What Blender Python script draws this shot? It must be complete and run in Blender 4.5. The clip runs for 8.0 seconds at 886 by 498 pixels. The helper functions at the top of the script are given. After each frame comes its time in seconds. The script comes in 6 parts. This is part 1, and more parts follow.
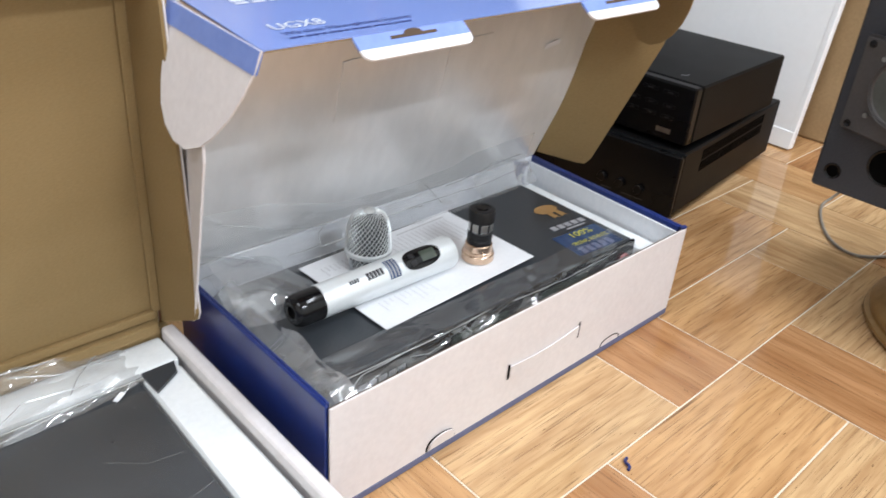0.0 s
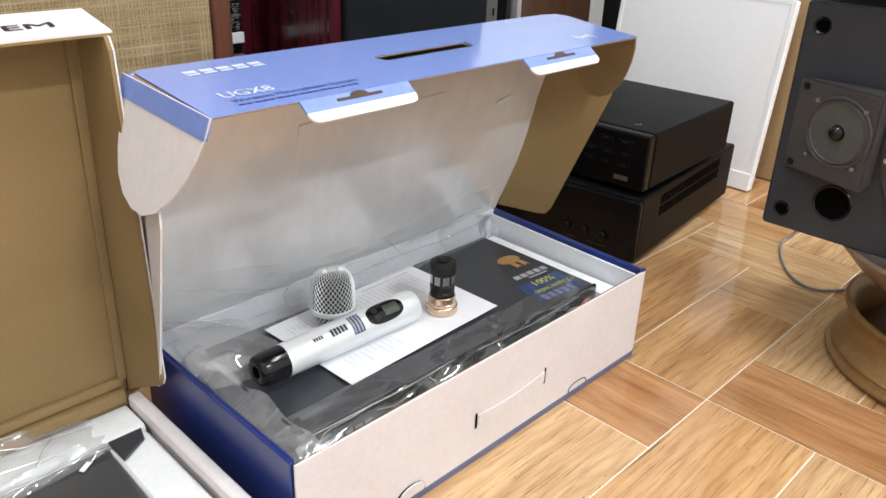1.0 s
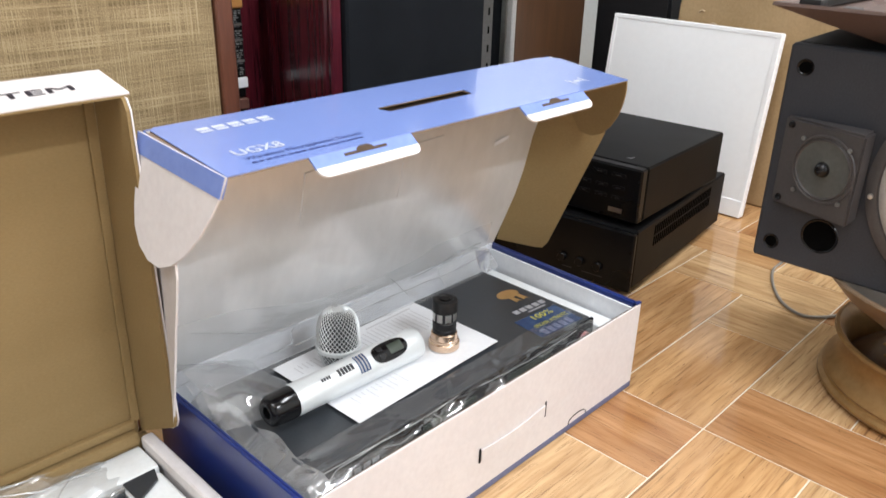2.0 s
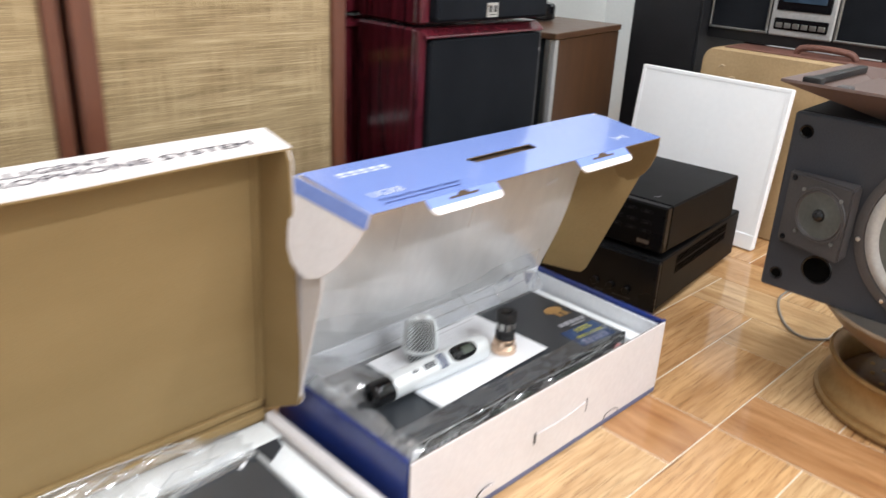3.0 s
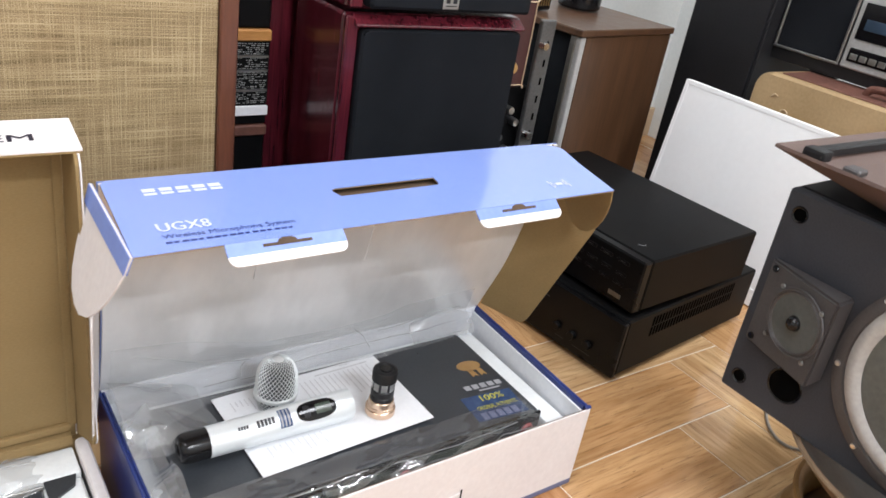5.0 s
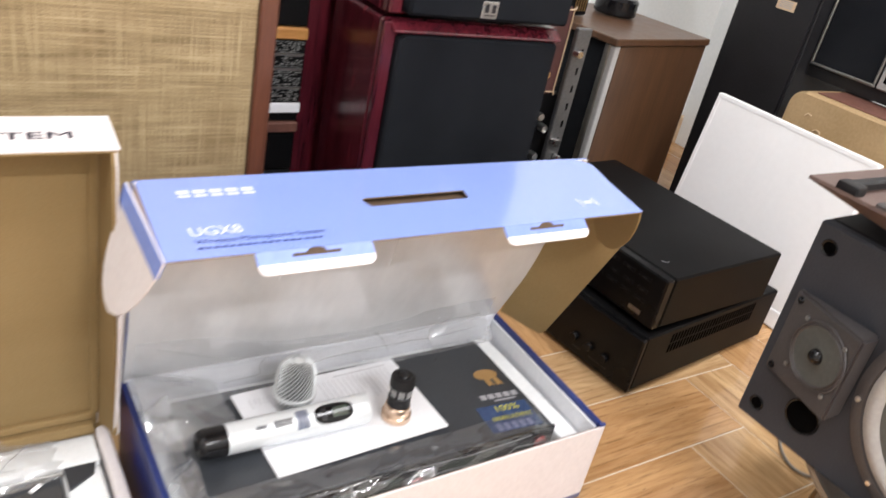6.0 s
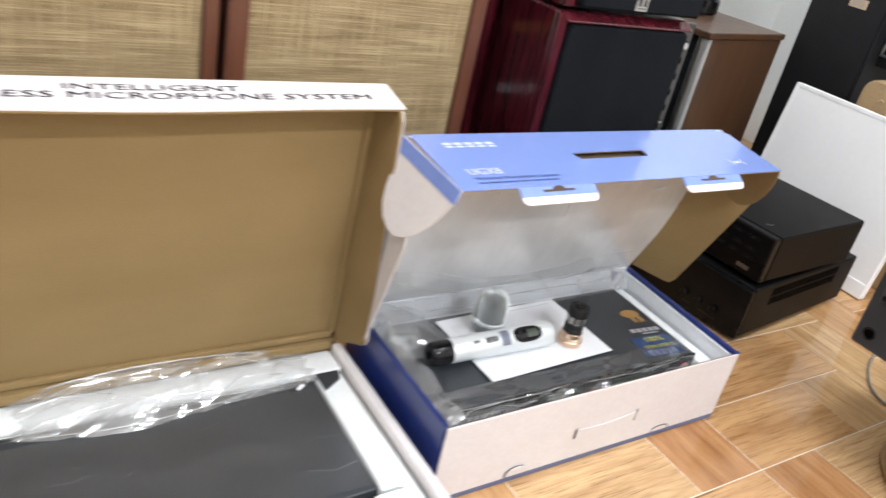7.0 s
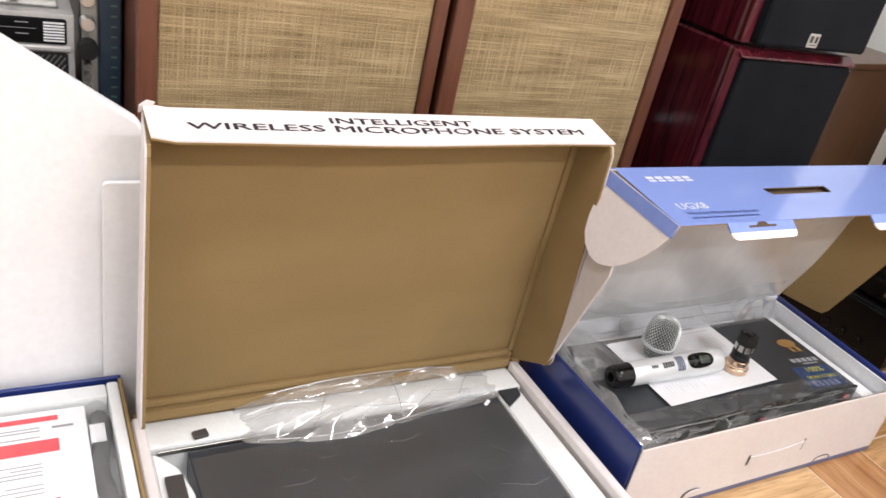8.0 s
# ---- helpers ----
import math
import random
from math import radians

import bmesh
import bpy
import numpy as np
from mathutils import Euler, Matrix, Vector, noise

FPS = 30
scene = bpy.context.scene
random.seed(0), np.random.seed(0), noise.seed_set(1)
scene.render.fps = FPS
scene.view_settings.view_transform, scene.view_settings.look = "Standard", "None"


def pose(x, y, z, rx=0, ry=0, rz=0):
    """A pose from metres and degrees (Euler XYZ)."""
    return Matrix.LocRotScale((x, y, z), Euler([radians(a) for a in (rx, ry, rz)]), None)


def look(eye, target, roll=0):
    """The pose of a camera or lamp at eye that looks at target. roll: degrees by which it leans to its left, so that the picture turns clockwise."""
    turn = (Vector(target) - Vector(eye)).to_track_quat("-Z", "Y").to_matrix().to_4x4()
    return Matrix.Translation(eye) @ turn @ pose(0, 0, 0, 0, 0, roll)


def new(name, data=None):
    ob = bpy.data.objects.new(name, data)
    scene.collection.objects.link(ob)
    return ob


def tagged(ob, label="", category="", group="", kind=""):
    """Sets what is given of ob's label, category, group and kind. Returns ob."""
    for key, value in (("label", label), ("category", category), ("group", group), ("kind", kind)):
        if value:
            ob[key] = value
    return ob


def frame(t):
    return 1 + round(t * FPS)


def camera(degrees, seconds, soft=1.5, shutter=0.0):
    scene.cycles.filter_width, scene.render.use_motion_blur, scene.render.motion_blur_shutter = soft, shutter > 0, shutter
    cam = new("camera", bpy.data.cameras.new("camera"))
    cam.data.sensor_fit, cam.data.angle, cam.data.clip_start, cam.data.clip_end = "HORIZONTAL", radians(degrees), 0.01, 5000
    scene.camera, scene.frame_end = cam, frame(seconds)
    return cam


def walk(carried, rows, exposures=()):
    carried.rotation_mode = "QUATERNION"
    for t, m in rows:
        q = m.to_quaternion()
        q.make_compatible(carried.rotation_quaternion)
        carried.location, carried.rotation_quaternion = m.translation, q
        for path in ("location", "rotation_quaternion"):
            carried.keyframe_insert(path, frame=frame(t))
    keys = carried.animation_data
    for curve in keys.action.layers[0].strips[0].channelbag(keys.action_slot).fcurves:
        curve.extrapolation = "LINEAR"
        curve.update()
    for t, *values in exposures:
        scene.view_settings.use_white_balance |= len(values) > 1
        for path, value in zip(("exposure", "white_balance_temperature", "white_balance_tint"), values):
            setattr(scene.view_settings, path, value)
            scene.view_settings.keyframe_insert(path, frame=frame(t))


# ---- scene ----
cam = camera(59.3, 8.0, soft=1.5, shutter=0.5)
PATH = [
    (0, (-0.002, 0.011, 0.577), (1.224, 1.239, -0.418), 4.7),
    (0.5, (0.004, -0.017, 0.578), (1.282, 1.225, -0.331), 3.0),
    (1, (0.002, -0.021, 0.58), (1.302, 1.235, -0.276), 2.2),
    (1.5, (0.002, -0.026, 0.585), (1.309, 1.244, -0.239), 1.6),
    (1.7, (-0.006, -0.026, 0.592), (1.313, 1.236, -0.227), 1.3),
    (2.8, (-0.116, -0.071, 0.689), (1.203, 1.218, -0.084), 2.5),
    (3, (-0.211, -0.108, 0.699), (1.102, 1.191, -0.066), 2.9),
    (3.5, (-0.381, -0.178, 0.686), (0.89, 1.163, -0.08), 3.9),
    (4, (-0.365, -0.192, 0.72), (0.864, 1.178, -0.063), 5.7),
    (4.5, (-0.008, -0.14, 0.733), (1.125, 1.275, -0.112), 7.6),
    (4.7, (0.087, -0.121, 0.734), (1.22, 1.283, -0.129), 8.7),
    (5.8, (0.154, -0.071, 0.777), (1.237, 1.339, -0.138), 12.3),
    (6, (0.121, -0.082, 0.768), (1.205, 1.325, -0.152), 12.7),
    (6.5, (-0.009, -0.124, 0.731), (1.071, 1.284, -0.192), 13.1),
    (7, (-0.198, -0.135, 0.748), (0.871, 1.283, -0.172), 12.8),
    (7.5, (-0.341, -0.098, 0.751), (0.66, 1.367, -0.172), 12.5),
    (8, (-0.385, -0.074, 0.753), (0.57, 1.42, -0.172), 12.7),
]
walk(cam, [(t, look(eye, target, roll)) for t, eye, target, roll in PATH],
     exposures=[(0, -0.32, 5950, 9), (1, -0.28, 6200, 10), (1.5, -0.25, 6200, 10), (3, -0.17, 6150, 10), (3.5, -0.16, 5800, 8), (4.5, -0.24, 5950, 10), (6, -0.05, 6450, 14), (6.5, -0.11, 6450, 15), (7, -0.19, 6150, 10), (7.5, -0.24, 6300, 12), (8, -0.36, 6550, 15)])

# ---- world and lights ----
world = bpy.data.worlds.new("world")
scene.world = world
world.use_nodes = True
world.node_tree.nodes["Background"].inputs[0].default_value = (0.75, 0.85, 1.0, 1)
world.node_tree.nodes["Background"].inputs[1].default_value = 0.05


def tube_light(x, y, rz, power, length=1.2):
    d = bpy.data.lights.new("tube_lamp", "AREA")
    d.shape, d.size, d.size_y, d.energy = "RECTANGLE", length, 0.12, power
    d.color = (0.985, 0.99, 1.0)
    ob = new("tube_lamp", d)
    ob.matrix_world = pose(x, y, 2.76, 0, 0, rz)
    return ob


LAMPS = [(0.4, -2.25, 0, 96), (0.5, 0.35, 0, 30), (1.55, -0.6, 90, 30), (-1.3, -0.3, 90, 34)]
for lx, ly, lr, lp in LAMPS:
    tube_light(lx, ly, lr, lp)

# ---- materials ----


def nodes_of(name):
    m = bpy.data.materials.new(name)
    m.use_nodes = True
    nt = m.node_tree
    return m, nt, nt.nodes["Principled BSDF"]


def mapping(nt, kind="Object", scale=(1, 1, 1)):
    tc, mp = nt.nodes.new("ShaderNodeTexCoord"), nt.nodes.new("ShaderNodeMapping")
    mp.inputs["Scale"].default_value = scale
    nt.links.new(tc.outputs[kind], mp.inputs["Vector"])
    return mp.outputs["Vector"]


def noise_tex(nt, vec, scale, detail=4, rough=0.55):
    n = nt.nodes.new("ShaderNodeTexNoise")
    n.inputs["Scale"].default_value, n.inputs["Detail"].default_value, n.inputs["Roughness"].default_value = scale, detail, rough
    if vec:
        nt.links.new(vec, n.inputs["Vector"])
    return n.outputs["Fac"]


def ramp(nt, fac, stops):
    r = nt.nodes.new("ShaderNodeValToRGB")
    el = r.color_ramp.elements
    while len(el) < len(stops):
        el.new(0.5)
    for e, (p, c) in zip(el, stops):
        e.position, e.color = p, (*c, 1)
    nt.links.new(fac, r.inputs[0])
    return r.outputs[0]


def mixed(nt, fac, a, b, blend="MIX"):
    n = nt.nodes.new("ShaderNodeMix")
    n.data_type, n.blend_type = "RGBA", blend
    for sock, v in ((n.inputs[0], fac), (n.inputs[6], a), (n.inputs[7], b)):
        if isinstance(v, (int, float)):
            sock.default_value = v
        elif isinstance(v, tuple):
            sock.default_value = (*v, 1)
        else:
            nt.links.new(v, sock)
    return n.outputs[2]


def maths(nt, op, a, b=0.0):
    n = nt.nodes.new("ShaderNodeMath")
    n.operation = op
    for sock, v in zip(n.inputs, (a, b)):
        if isinstance(v, (int, float)):
            sock.default_value = v
        else:
            nt.links.new(v, sock)
    return n.outputs[0]


def bumped(nt, bsdf, height, strength=0.2, dist=0.001):
    b = nt.nodes.new("ShaderNodeBump")
    b.inputs["Strength"].default_value, b.inputs["Distance"].default_value = strength, dist
    nt.links.new(height, b.inputs["Height"])
    nt.links.new(b.outputs[0], bsdf.inputs["Normal"])


def surface(name, a, b, rough=0.5, metal=0.0, grain=60.0, blotch=6.0, bump=0.1, spread=0.08, spec=0.5, dist=0.0005, coat=0.0, stretch=(1, 1, 1)):
    """A material between the colours a and b with grain, blotches, uneven gloss and fine relief."""
    m, nt, p = nodes_of(name)
    v = mapping(nt, "Object", stretch)
    g, c = noise_tex(nt, v, grain, 5), noise_tex(nt, v, blotch, 3)
    f = maths(nt, "ADD", maths(nt, "MULTIPLY", g, 0.45), maths(nt, "MULTIPLY", c, 0.55))
    col = ramp(nt, f, [(0.35, a), (0.65, b)])
    nt.links.new(col, p.inputs["Base Color"])
    r = maths(nt, "ADD", maths(nt, "MULTIPLY", maths(nt, "SUBTRACT", c, 0.5), spread * 2), rough)
    nt.links.new(r, p.inputs["Roughness"])
    p.inputs["Metallic"].default_value = metal
    p.inputs["Specular IOR Level"].default_value = spec
    p.inputs["Coat Weight"].default_value = coat
    p.inputs["Coat Roughness"].default_value = 0.12
    if bump:
        bumped(nt, p, g, bump, dist)
    return m


def wood_tile(name, tone_a, tone_b):
    m, nt, p = nodes_of(name)
    info = nt.nodes.new("ShaderNodeObjectInfo")
    tc = nt.nodes.new("ShaderNodeTexCoord")
    off = nt.nodes.new("ShaderNodeVectorMath")
    off.operation = "ADD"
    comb = nt.nodes.new("ShaderNodeCombineXYZ")
    nt.links.new(maths(nt, "MULTIPLY", info.outputs["Random"], 31.0), comb.inputs[0])
    nt.links.new(maths(nt, "MULTIPLY", info.outputs["Random"], 17.0), comb.inputs[1])
    nt.links.new(tc.outputs["Object"], off.inputs[0])
    nt.links.new(comb.outputs[0], off.inputs[1])

    def stretched(sc):
        mp = nt.nodes.new("ShaderNodeMapping")
        mp.inputs["Scale"].default_value = sc
        nt.links.new(off.outputs[0], mp.inputs["Vector"])
        return mp.outputs["Vector"]

    broad = noise_tex(nt, stretched((2.2, 16, 1)), 1.6, 4, 0.6)
    fine = noise_tex(nt, stretched((5, 120, 1)), 2.2, 5, 0.65)
    streak = noise_tex(nt, stretched((5.5, 150, 1)), 1.5, 4, 0.55)
    fleck = noise_tex(nt, stretched((70, 330, 1)), 1.0, 2, 0.5)
    # bent growth rings that run along the piece
    wv = nt.nodes.new("ShaderNodeTexWave")
    wv.wave_type, wv.bands_direction = "BANDS", "Y"
    wv.inputs["Scale"].default_value, wv.inputs["Distortion"].default_value = 19.0, 13.0
    wv.inputs["Detail"].default_value, wv.inputs["Detail Scale"].default_value = 3.0, 0.8
    nt.links.new(stretched((0.35, 1.0, 1)), wv.inputs["Vector"])
    pale = mixed(nt, info.outputs["Random"], tone_a, tone_b)
    dark = mixed(nt, 1.0, pale, (0.50, 0.38, 0.28), "MULTIPLY")
    hair = noise_tex(nt, stretched((7, 300, 1)), 1.3, 6, 0.7)
    c1 = mixed(nt, ramp(nt, broad, [(0.40, (0, 0, 0)), (0.72, (0.72, 0.72, 0.72))]), pale, dark)
    c2 = mixed(nt, maths(nt, "MULTIPLY", maths(nt, "POWER", wv.outputs["Fac"], 3.0), maths(nt, "MULTIPLY", streak, 0.55)), c1, dark)
    c3 = mixed(nt, ramp(nt, streak, [(0.58, (0, 0, 0)), (0.70, (0.58, 0.58, 0.58))]), c2, (0.095, 0.048, 0.024))
    c3 = mixed(nt, ramp(nt, hair, [(0.57, (0, 0, 0)), (0.65, (0.75, 0.75, 0.75))]), c3, (0.13, 0.068, 0.034))
    c3 = mixed(nt, ramp(nt, fleck, [(0.70, (0, 0, 0)), (0.76, (0.8, 0.8, 0.8))]), c3, (0.10, 0.05, 0.025))
    c4 = mixed(nt, ramp(nt, fine, [(0.30, (0.5, 0.5, 0.5)), (0.48, (0, 0, 0))]), c3, dark)
    nt.links.new(c4, p.inputs["Base Color"])
    rough = maths(nt, "ADD", maths(nt, "MULTIPLY", broad, 0.08), 0.05)
    nt.links.new(rough, p.inputs["Roughness"])
    bumped(nt, p, fine, 0.05, 0.0004)
    return m


def burlap():
    """Coarse plain weave with uneven yarns, slubs and stains."""
    m, nt, p = nodes_of("burlap_cloth")

    def lines(sx, sz, seed, detail=2):
        v = nt.nodes.new("ShaderNodeMapping")
        v.inputs["Scale"].default_value, v.inputs["Location"].default_value = (sx, 1, sz), (seed, 0, seed * 2)
        nt.links.new(nt.nodes.new("ShaderNodeTexCoord").outputs["Object"], v.inputs["Vector"])
        return noise_tex(nt, v.outputs["Vector"], 1.0, detail, 0.5)

    up, across = lines(820, 9, 1.0), lines(9, 820, 2.0)
    slub_up, slub_across = lines(400, 7.0, 3.0, 1), lines(6.0, 420, 4.0, 1)
    grit = lines(700, 700, 5.0, 2)
    blot = noise_tex(nt, mapping(nt, "Object"), 7.0, 4, 0.65)
    band = lines(9.0, 60, 6.0, 4)
    weave = maths(nt, "ADD", maths(nt, "MULTIPLY", maths(nt, "MAXIMUM", up, across), 0.75), maths(nt, "MULTIPLY", grit, 0.35))
    f = maths(nt, "ADD", weave, maths(nt, "MULTIPLY", maths(nt, "SUBTRACT", band, 0.5), 0.30))
    col = ramp(nt, f, [(0.42, (0.120, 0.086, 0.044)), (0.57, (0.300, 0.220, 0.118)), (0.72, (0.50, 0.39, 0.23))])
    pale = ramp(nt, maths(nt, "MAXIMUM", slub_up, slub_across), [(0.66, (0, 0, 0)), (0.80, (0.55, 0.55, 0.55))])
    col = mixed(nt, pale, col, (0.60, 0.48, 0.29))
    col = mixed(nt, ramp(nt, blot, [(0.48, (0, 0, 0)), (0.75, (0.5, 0.5, 0.5))]), col, (0.20, 0.135, 0.068))
    nt.links.new(col, p.inputs["Base Color"])
    p.inputs["Roughness"].default_value = 0.95
    p.inputs["Specular IOR Level"].default_value = 0.1
    bumped(nt, p, f, 0.45, 0.0010)
    return m


def film(name, gloss=0.04, rough=0.09, haze=0.06, relief=0.25, edge=0.55, tint=(0.985, 0.988, 0.99)):
    """Thin clear plastic: mostly see-through, a milky share, and gloss that grows at grazing angles."""
    m, nt, p = nodes_of(name)
    out = nt.nodes["Material Output"]
    tr, gl, df = nt.nodes.new("ShaderNodeBsdfTransparent"), nt.nodes.new("ShaderNodeBsdfGlossy"), nt.nodes.new("ShaderNodeBsdfDiffuse")
    tr.inputs[0].default_value = (*tint, 1)
    gl.inputs["Roughness"].default_value = rough
    df.inputs[0].default_value = (0.95, 0.96, 0.97, 1)
    lw = nt.nodes.new("ShaderNodeLayerWeight")
    lw.inputs[0].default_value = 0.22
    n = noise_tex(nt, mapping(nt, "Object", (5, 16, 10)), 1.0, 3)
    # flat facets between sharp folds
    vo = nt.nodes.new("ShaderNodeTexVoronoi")
    vo.inputs["Scale"].default_value = 1.0
    nt.links.new(mapping(nt, "Object", (9, 20, 15)), vo.inputs["Vector"])
    height = maths(nt, "ADD", n, maths(nt, "MULTIPLY", vo.outputs["Distance"], 0.4))
    bp = nt.nodes.new("ShaderNodeBump")
    bp.inputs["Strength"].default_value, bp.inputs["Distance"].default_value = relief, 0.01
    nt.links.new(height, bp.inputs["Height"])
    nt.links.new(bp.outputs[0], gl.inputs["Normal"])
    nt.links.new(bp.outputs[0], lw.inputs["Normal"])
    tl, milk = nt.nodes.new("ShaderNodeBsdfTranslucent"), nt.nodes.new("ShaderNodeMixShader")
    tl.inputs[0].default_value = (0.93, 0.95, 0.96, 1)
    nt.links.new(df.outputs[0], milk.inputs[1])
    nt.links.new(tl.outputs[0], milk.inputs[2])
    mx1, mx2 = nt.nodes.new("ShaderNodeMixShader"), nt.nodes.new("ShaderNodeMixShader")
    nt.links.new(maths(nt, "MULTIPLY", n, haze * 2), mx1.inputs[0])
    nt.links.new(tr.outputs[0], mx1.inputs[1])
    nt.links.new(milk.outputs[0], mx1.inputs[2])
    nt.links.new(maths(nt, "ADD", maths(nt, "MULTIPLY", lw.outputs["Fresnel"], edge), gloss), mx2.inputs[0])
    nt.links.new(mx1.outputs[0], mx2.inputs[1])
    nt.links.new(gl.outputs[0], mx2.inputs[2])
    nt.links.new(mx2.outputs[0], out.inputs["Surface"])
    return m


def striped_print(name, a, b, rough, period, coat=0.0):
    """Printed board with a fine diagonal hatch."""
    m, nt, p = nodes_of(name)
    w = nt.nodes.new("ShaderNodeTexWave")
    w.wave_type, w.bands_direction = "BANDS", "DIAGONAL"
    w.inputs["Scale"].default_value = period
    nt.links.new(mapping(nt), w.inputs["Vector"])
    c = noise_tex(nt, mapping(nt), 7.0, 3)
    col = mixed(nt, w.outputs["Fac"], a, b)
    nt.links.new(col, p.inputs["Base Color"])
    nt.links.new(maths(nt, "ADD", maths(nt, "MULTIPLY", c, 0.12), rough), p.inputs["Roughness"])
    p.inputs["Coat Weight"].default_value, p.inputs["Coat Roughness"].default_value = coat, 0.06
    bumped(nt, p, noise_tex(nt, mapping(nt), 18.0, 2), 0.08, 0.002)
    return m


WOOD_PALE = wood_tile("pale_wood_look_tile", (0.70, 0.475, 0.25), (0.61, 0.405, 0.21))
WOOD_MID = wood_tile("honey_wood_look_tile", (0.62, 0.375, 0.175), (0.54, 0.315, 0.142))
WOOD_DARK = wood_tile("brown_wood_look_tile", (0.51, 0.272, 0.120), (0.45, 0.236, 0.103))
GROUT = surface("grout", (0.66, 0.57, 0.44), (0.78, 0.70, 0.57), 0.7, grain=200)
WALL = surface("wall_paint", (0.72, 0.75, 0.74), (0.80, 0.82, 0.81), 0.6, grain=90, blotch=2)
CEIL = surface("ceiling_paint", (0.78, 0.78, 0.77), (0.84, 0.84, 0.83), 0.8, grain=90, blotch=2)
BURLAP = burlap()
WALNUT = surface("walnut_trim", (0.085, 0.030, 0.017), (0.15, 0.055, 0.030), 0.35, grain=30, blotch=8, stretch=(6, 6, 0.7), bump=0.1)
BURGUNDY = surface("burgundy_veneer", (0.024, 0.0032, 0.006), (0.115, 0.0135, 0.022), 0.22, grain=24, blotch=8, stretch=(9, 9, 0.6), bump=0.05, coat=0.15)
BROWN_VENEER = surface("brown_veneer", (0.060, 0.029, 0.014), (0.104, 0.051, 0.025), 0.34, grain=22, blotch=5, stretch=(7, 7, 0.6), bump=0.08)
BLACK_CLOTH = surface("black_grille_cloth", (0.006, 0.007, 0.009), (0.013, 0.0145, 0.0175), 0.9, grain=900, blotch=9, bump=0.4, spec=0.1)
BLACK_METAL = surface("black_case_metal", (0.0038, 0.0038, 0.0042), (0.0072, 0.0072, 0.0076), 0.44, grain=700, blotch=5, bump=0.12, dist=0.0002, spec=0.09)
BLACK_FRONT = surface("black_front_panel", (0.003, 0.003, 0.0035), (0.006, 0.006, 0.0065), 0.28, grain=300, blotch=8, bump=0.03, spec=0.2)
PALE_INK = surface("fine_grey_print", (0.58, 0.58, 0.60), (0.68, 0.68, 0.70), 0.6, grain=80, bump=0)
DARK_INK = surface("faded_key_ink", (0.045, 0.045, 0.045), (0.075, 0.075, 0.072), 0.6, grain=80, bump=0)
BLACK_VINYL = surface("black_vinyl", (0.007, 0.007, 0.008), (0.015, 0.015, 0.017), 0.55, grain=260, blotch=6, bump=0.25, spec=0.25)
SPK_GREY = surface("charcoal_baffle_paint", (0.027, 0.029, 0.036), (0.044, 0.047, 0.055), 0.60, grain=420, blotch=7, bump=0.2, spec=0.28)
SPK_FACE = surface("grey_brown_driver_plate", (0.046, 0.042, 0.042), (0.068, 0.062, 0.062), 0.50, grain=300, blotch=6, bump=0.1)
CONE = surface("driver_cone", (0.060, 0.063, 0.058), (0.095, 0.10, 0.092), 0.5, grain=160, blotch=10, bump=0.15)
CONE_LIGHT = surface("grey_surround", (0.30, 0.29, 0.28), (0.42, 0.41, 0.39), 0.55, grain=160, blotch=10)
STEEL = surface("steel", (0.55, 0.55, 0.54), (0.72, 0.72, 0.71), 0.28, metal=1.0, grain=120)
CHROME = surface("polished_chrome", (0.7, 0.7, 0.7), (0.85, 0.85, 0.85), 0.12, metal=1.0, grain=80, bump=0.02)
DULL_METAL = surface("dull_metal", (0.28, 0.28, 0.27), (0.40, 0.40, 0.38), 0.4, metal=1.0, grain=120)
BRASS = surface("brass", (0.55, 0.38, 0.16), (0.75, 0.55, 0.25), 0.35, metal=1.0, grain=80)
HOLE = surface("dark_opening", (0.002, 0.002, 0.002), (0.004, 0.004, 0.004), 0.95, bump=0, spec=0.0)
KRAFT = surface("kraft_board", (0.240, 0.163, 0.070), (0.300, 0.207, 0.095), 0.82, grain=260, blotch=3.5, bump=0.25, stretch=(1, 1, 3), spec=0.2)
WHITE_BOARD = surface("white_coated_board", (0.68, 0.64, 0.635), (0.77, 0.73, 0.725), 0.5, grain=140, blotch=5, bump=0.06)
GREY_LINER = surface("grey_laminated_liner", (0.71, 0.71, 0.71), (0.81, 0.81, 0.81), 0.33, metal=0.38, grain=34, blotch=7, bump=0.08, dist=0.0012, spread=0.10, stretch=(1.6, 0.8, 0.8))
WHITE_LINER = surface("white_liner", (0.74, 0.76, 0.80), (0.84, 0.85, 0.88), 0.55, grain=140, blotch=6, bump=0.06)
BLUE_TOP = striped_print("light_blue_print", (0.145, 0.225, 0.59), (0.305, 0.405, 0.76), 0.13, 240.0, coat=0.6)
BLUE_EDGE = surface("light_blue_edge_print", (0.17, 0.25, 0.60), (0.22, 0.31, 0.67), 0.42, grain=120, blotch=7, bump=0.05)
NAVY = surface("navy_print", (0.009, 0.022, 0.135), (0.013, 0.032, 0.18), 0.30, grain=120, blotch=7, bump=0.03, coat=0.15)
NAVY_PALE = surface("slate_blue_edge", (0.10, 0.12, 0.22), (0.14, 0.16, 0.27), 0.5, grain=120)
WHITE_INK = surface("white_ink", (0.58, 0.63, 0.78), (0.66, 0.71, 0.83), 0.35, grain=80, bump=0)
HEAD_INK = surface("blackish_ink", (0.016, 0.016, 0.030), (0.024, 0.024, 0.042), 0.45, grain=80, bump=0)
NAVY_INK = surface("dark_blue_ink", (0.020, 0.035, 0.17), (0.028, 0.045, 0.20), 0.4, grain=80, bump=0)
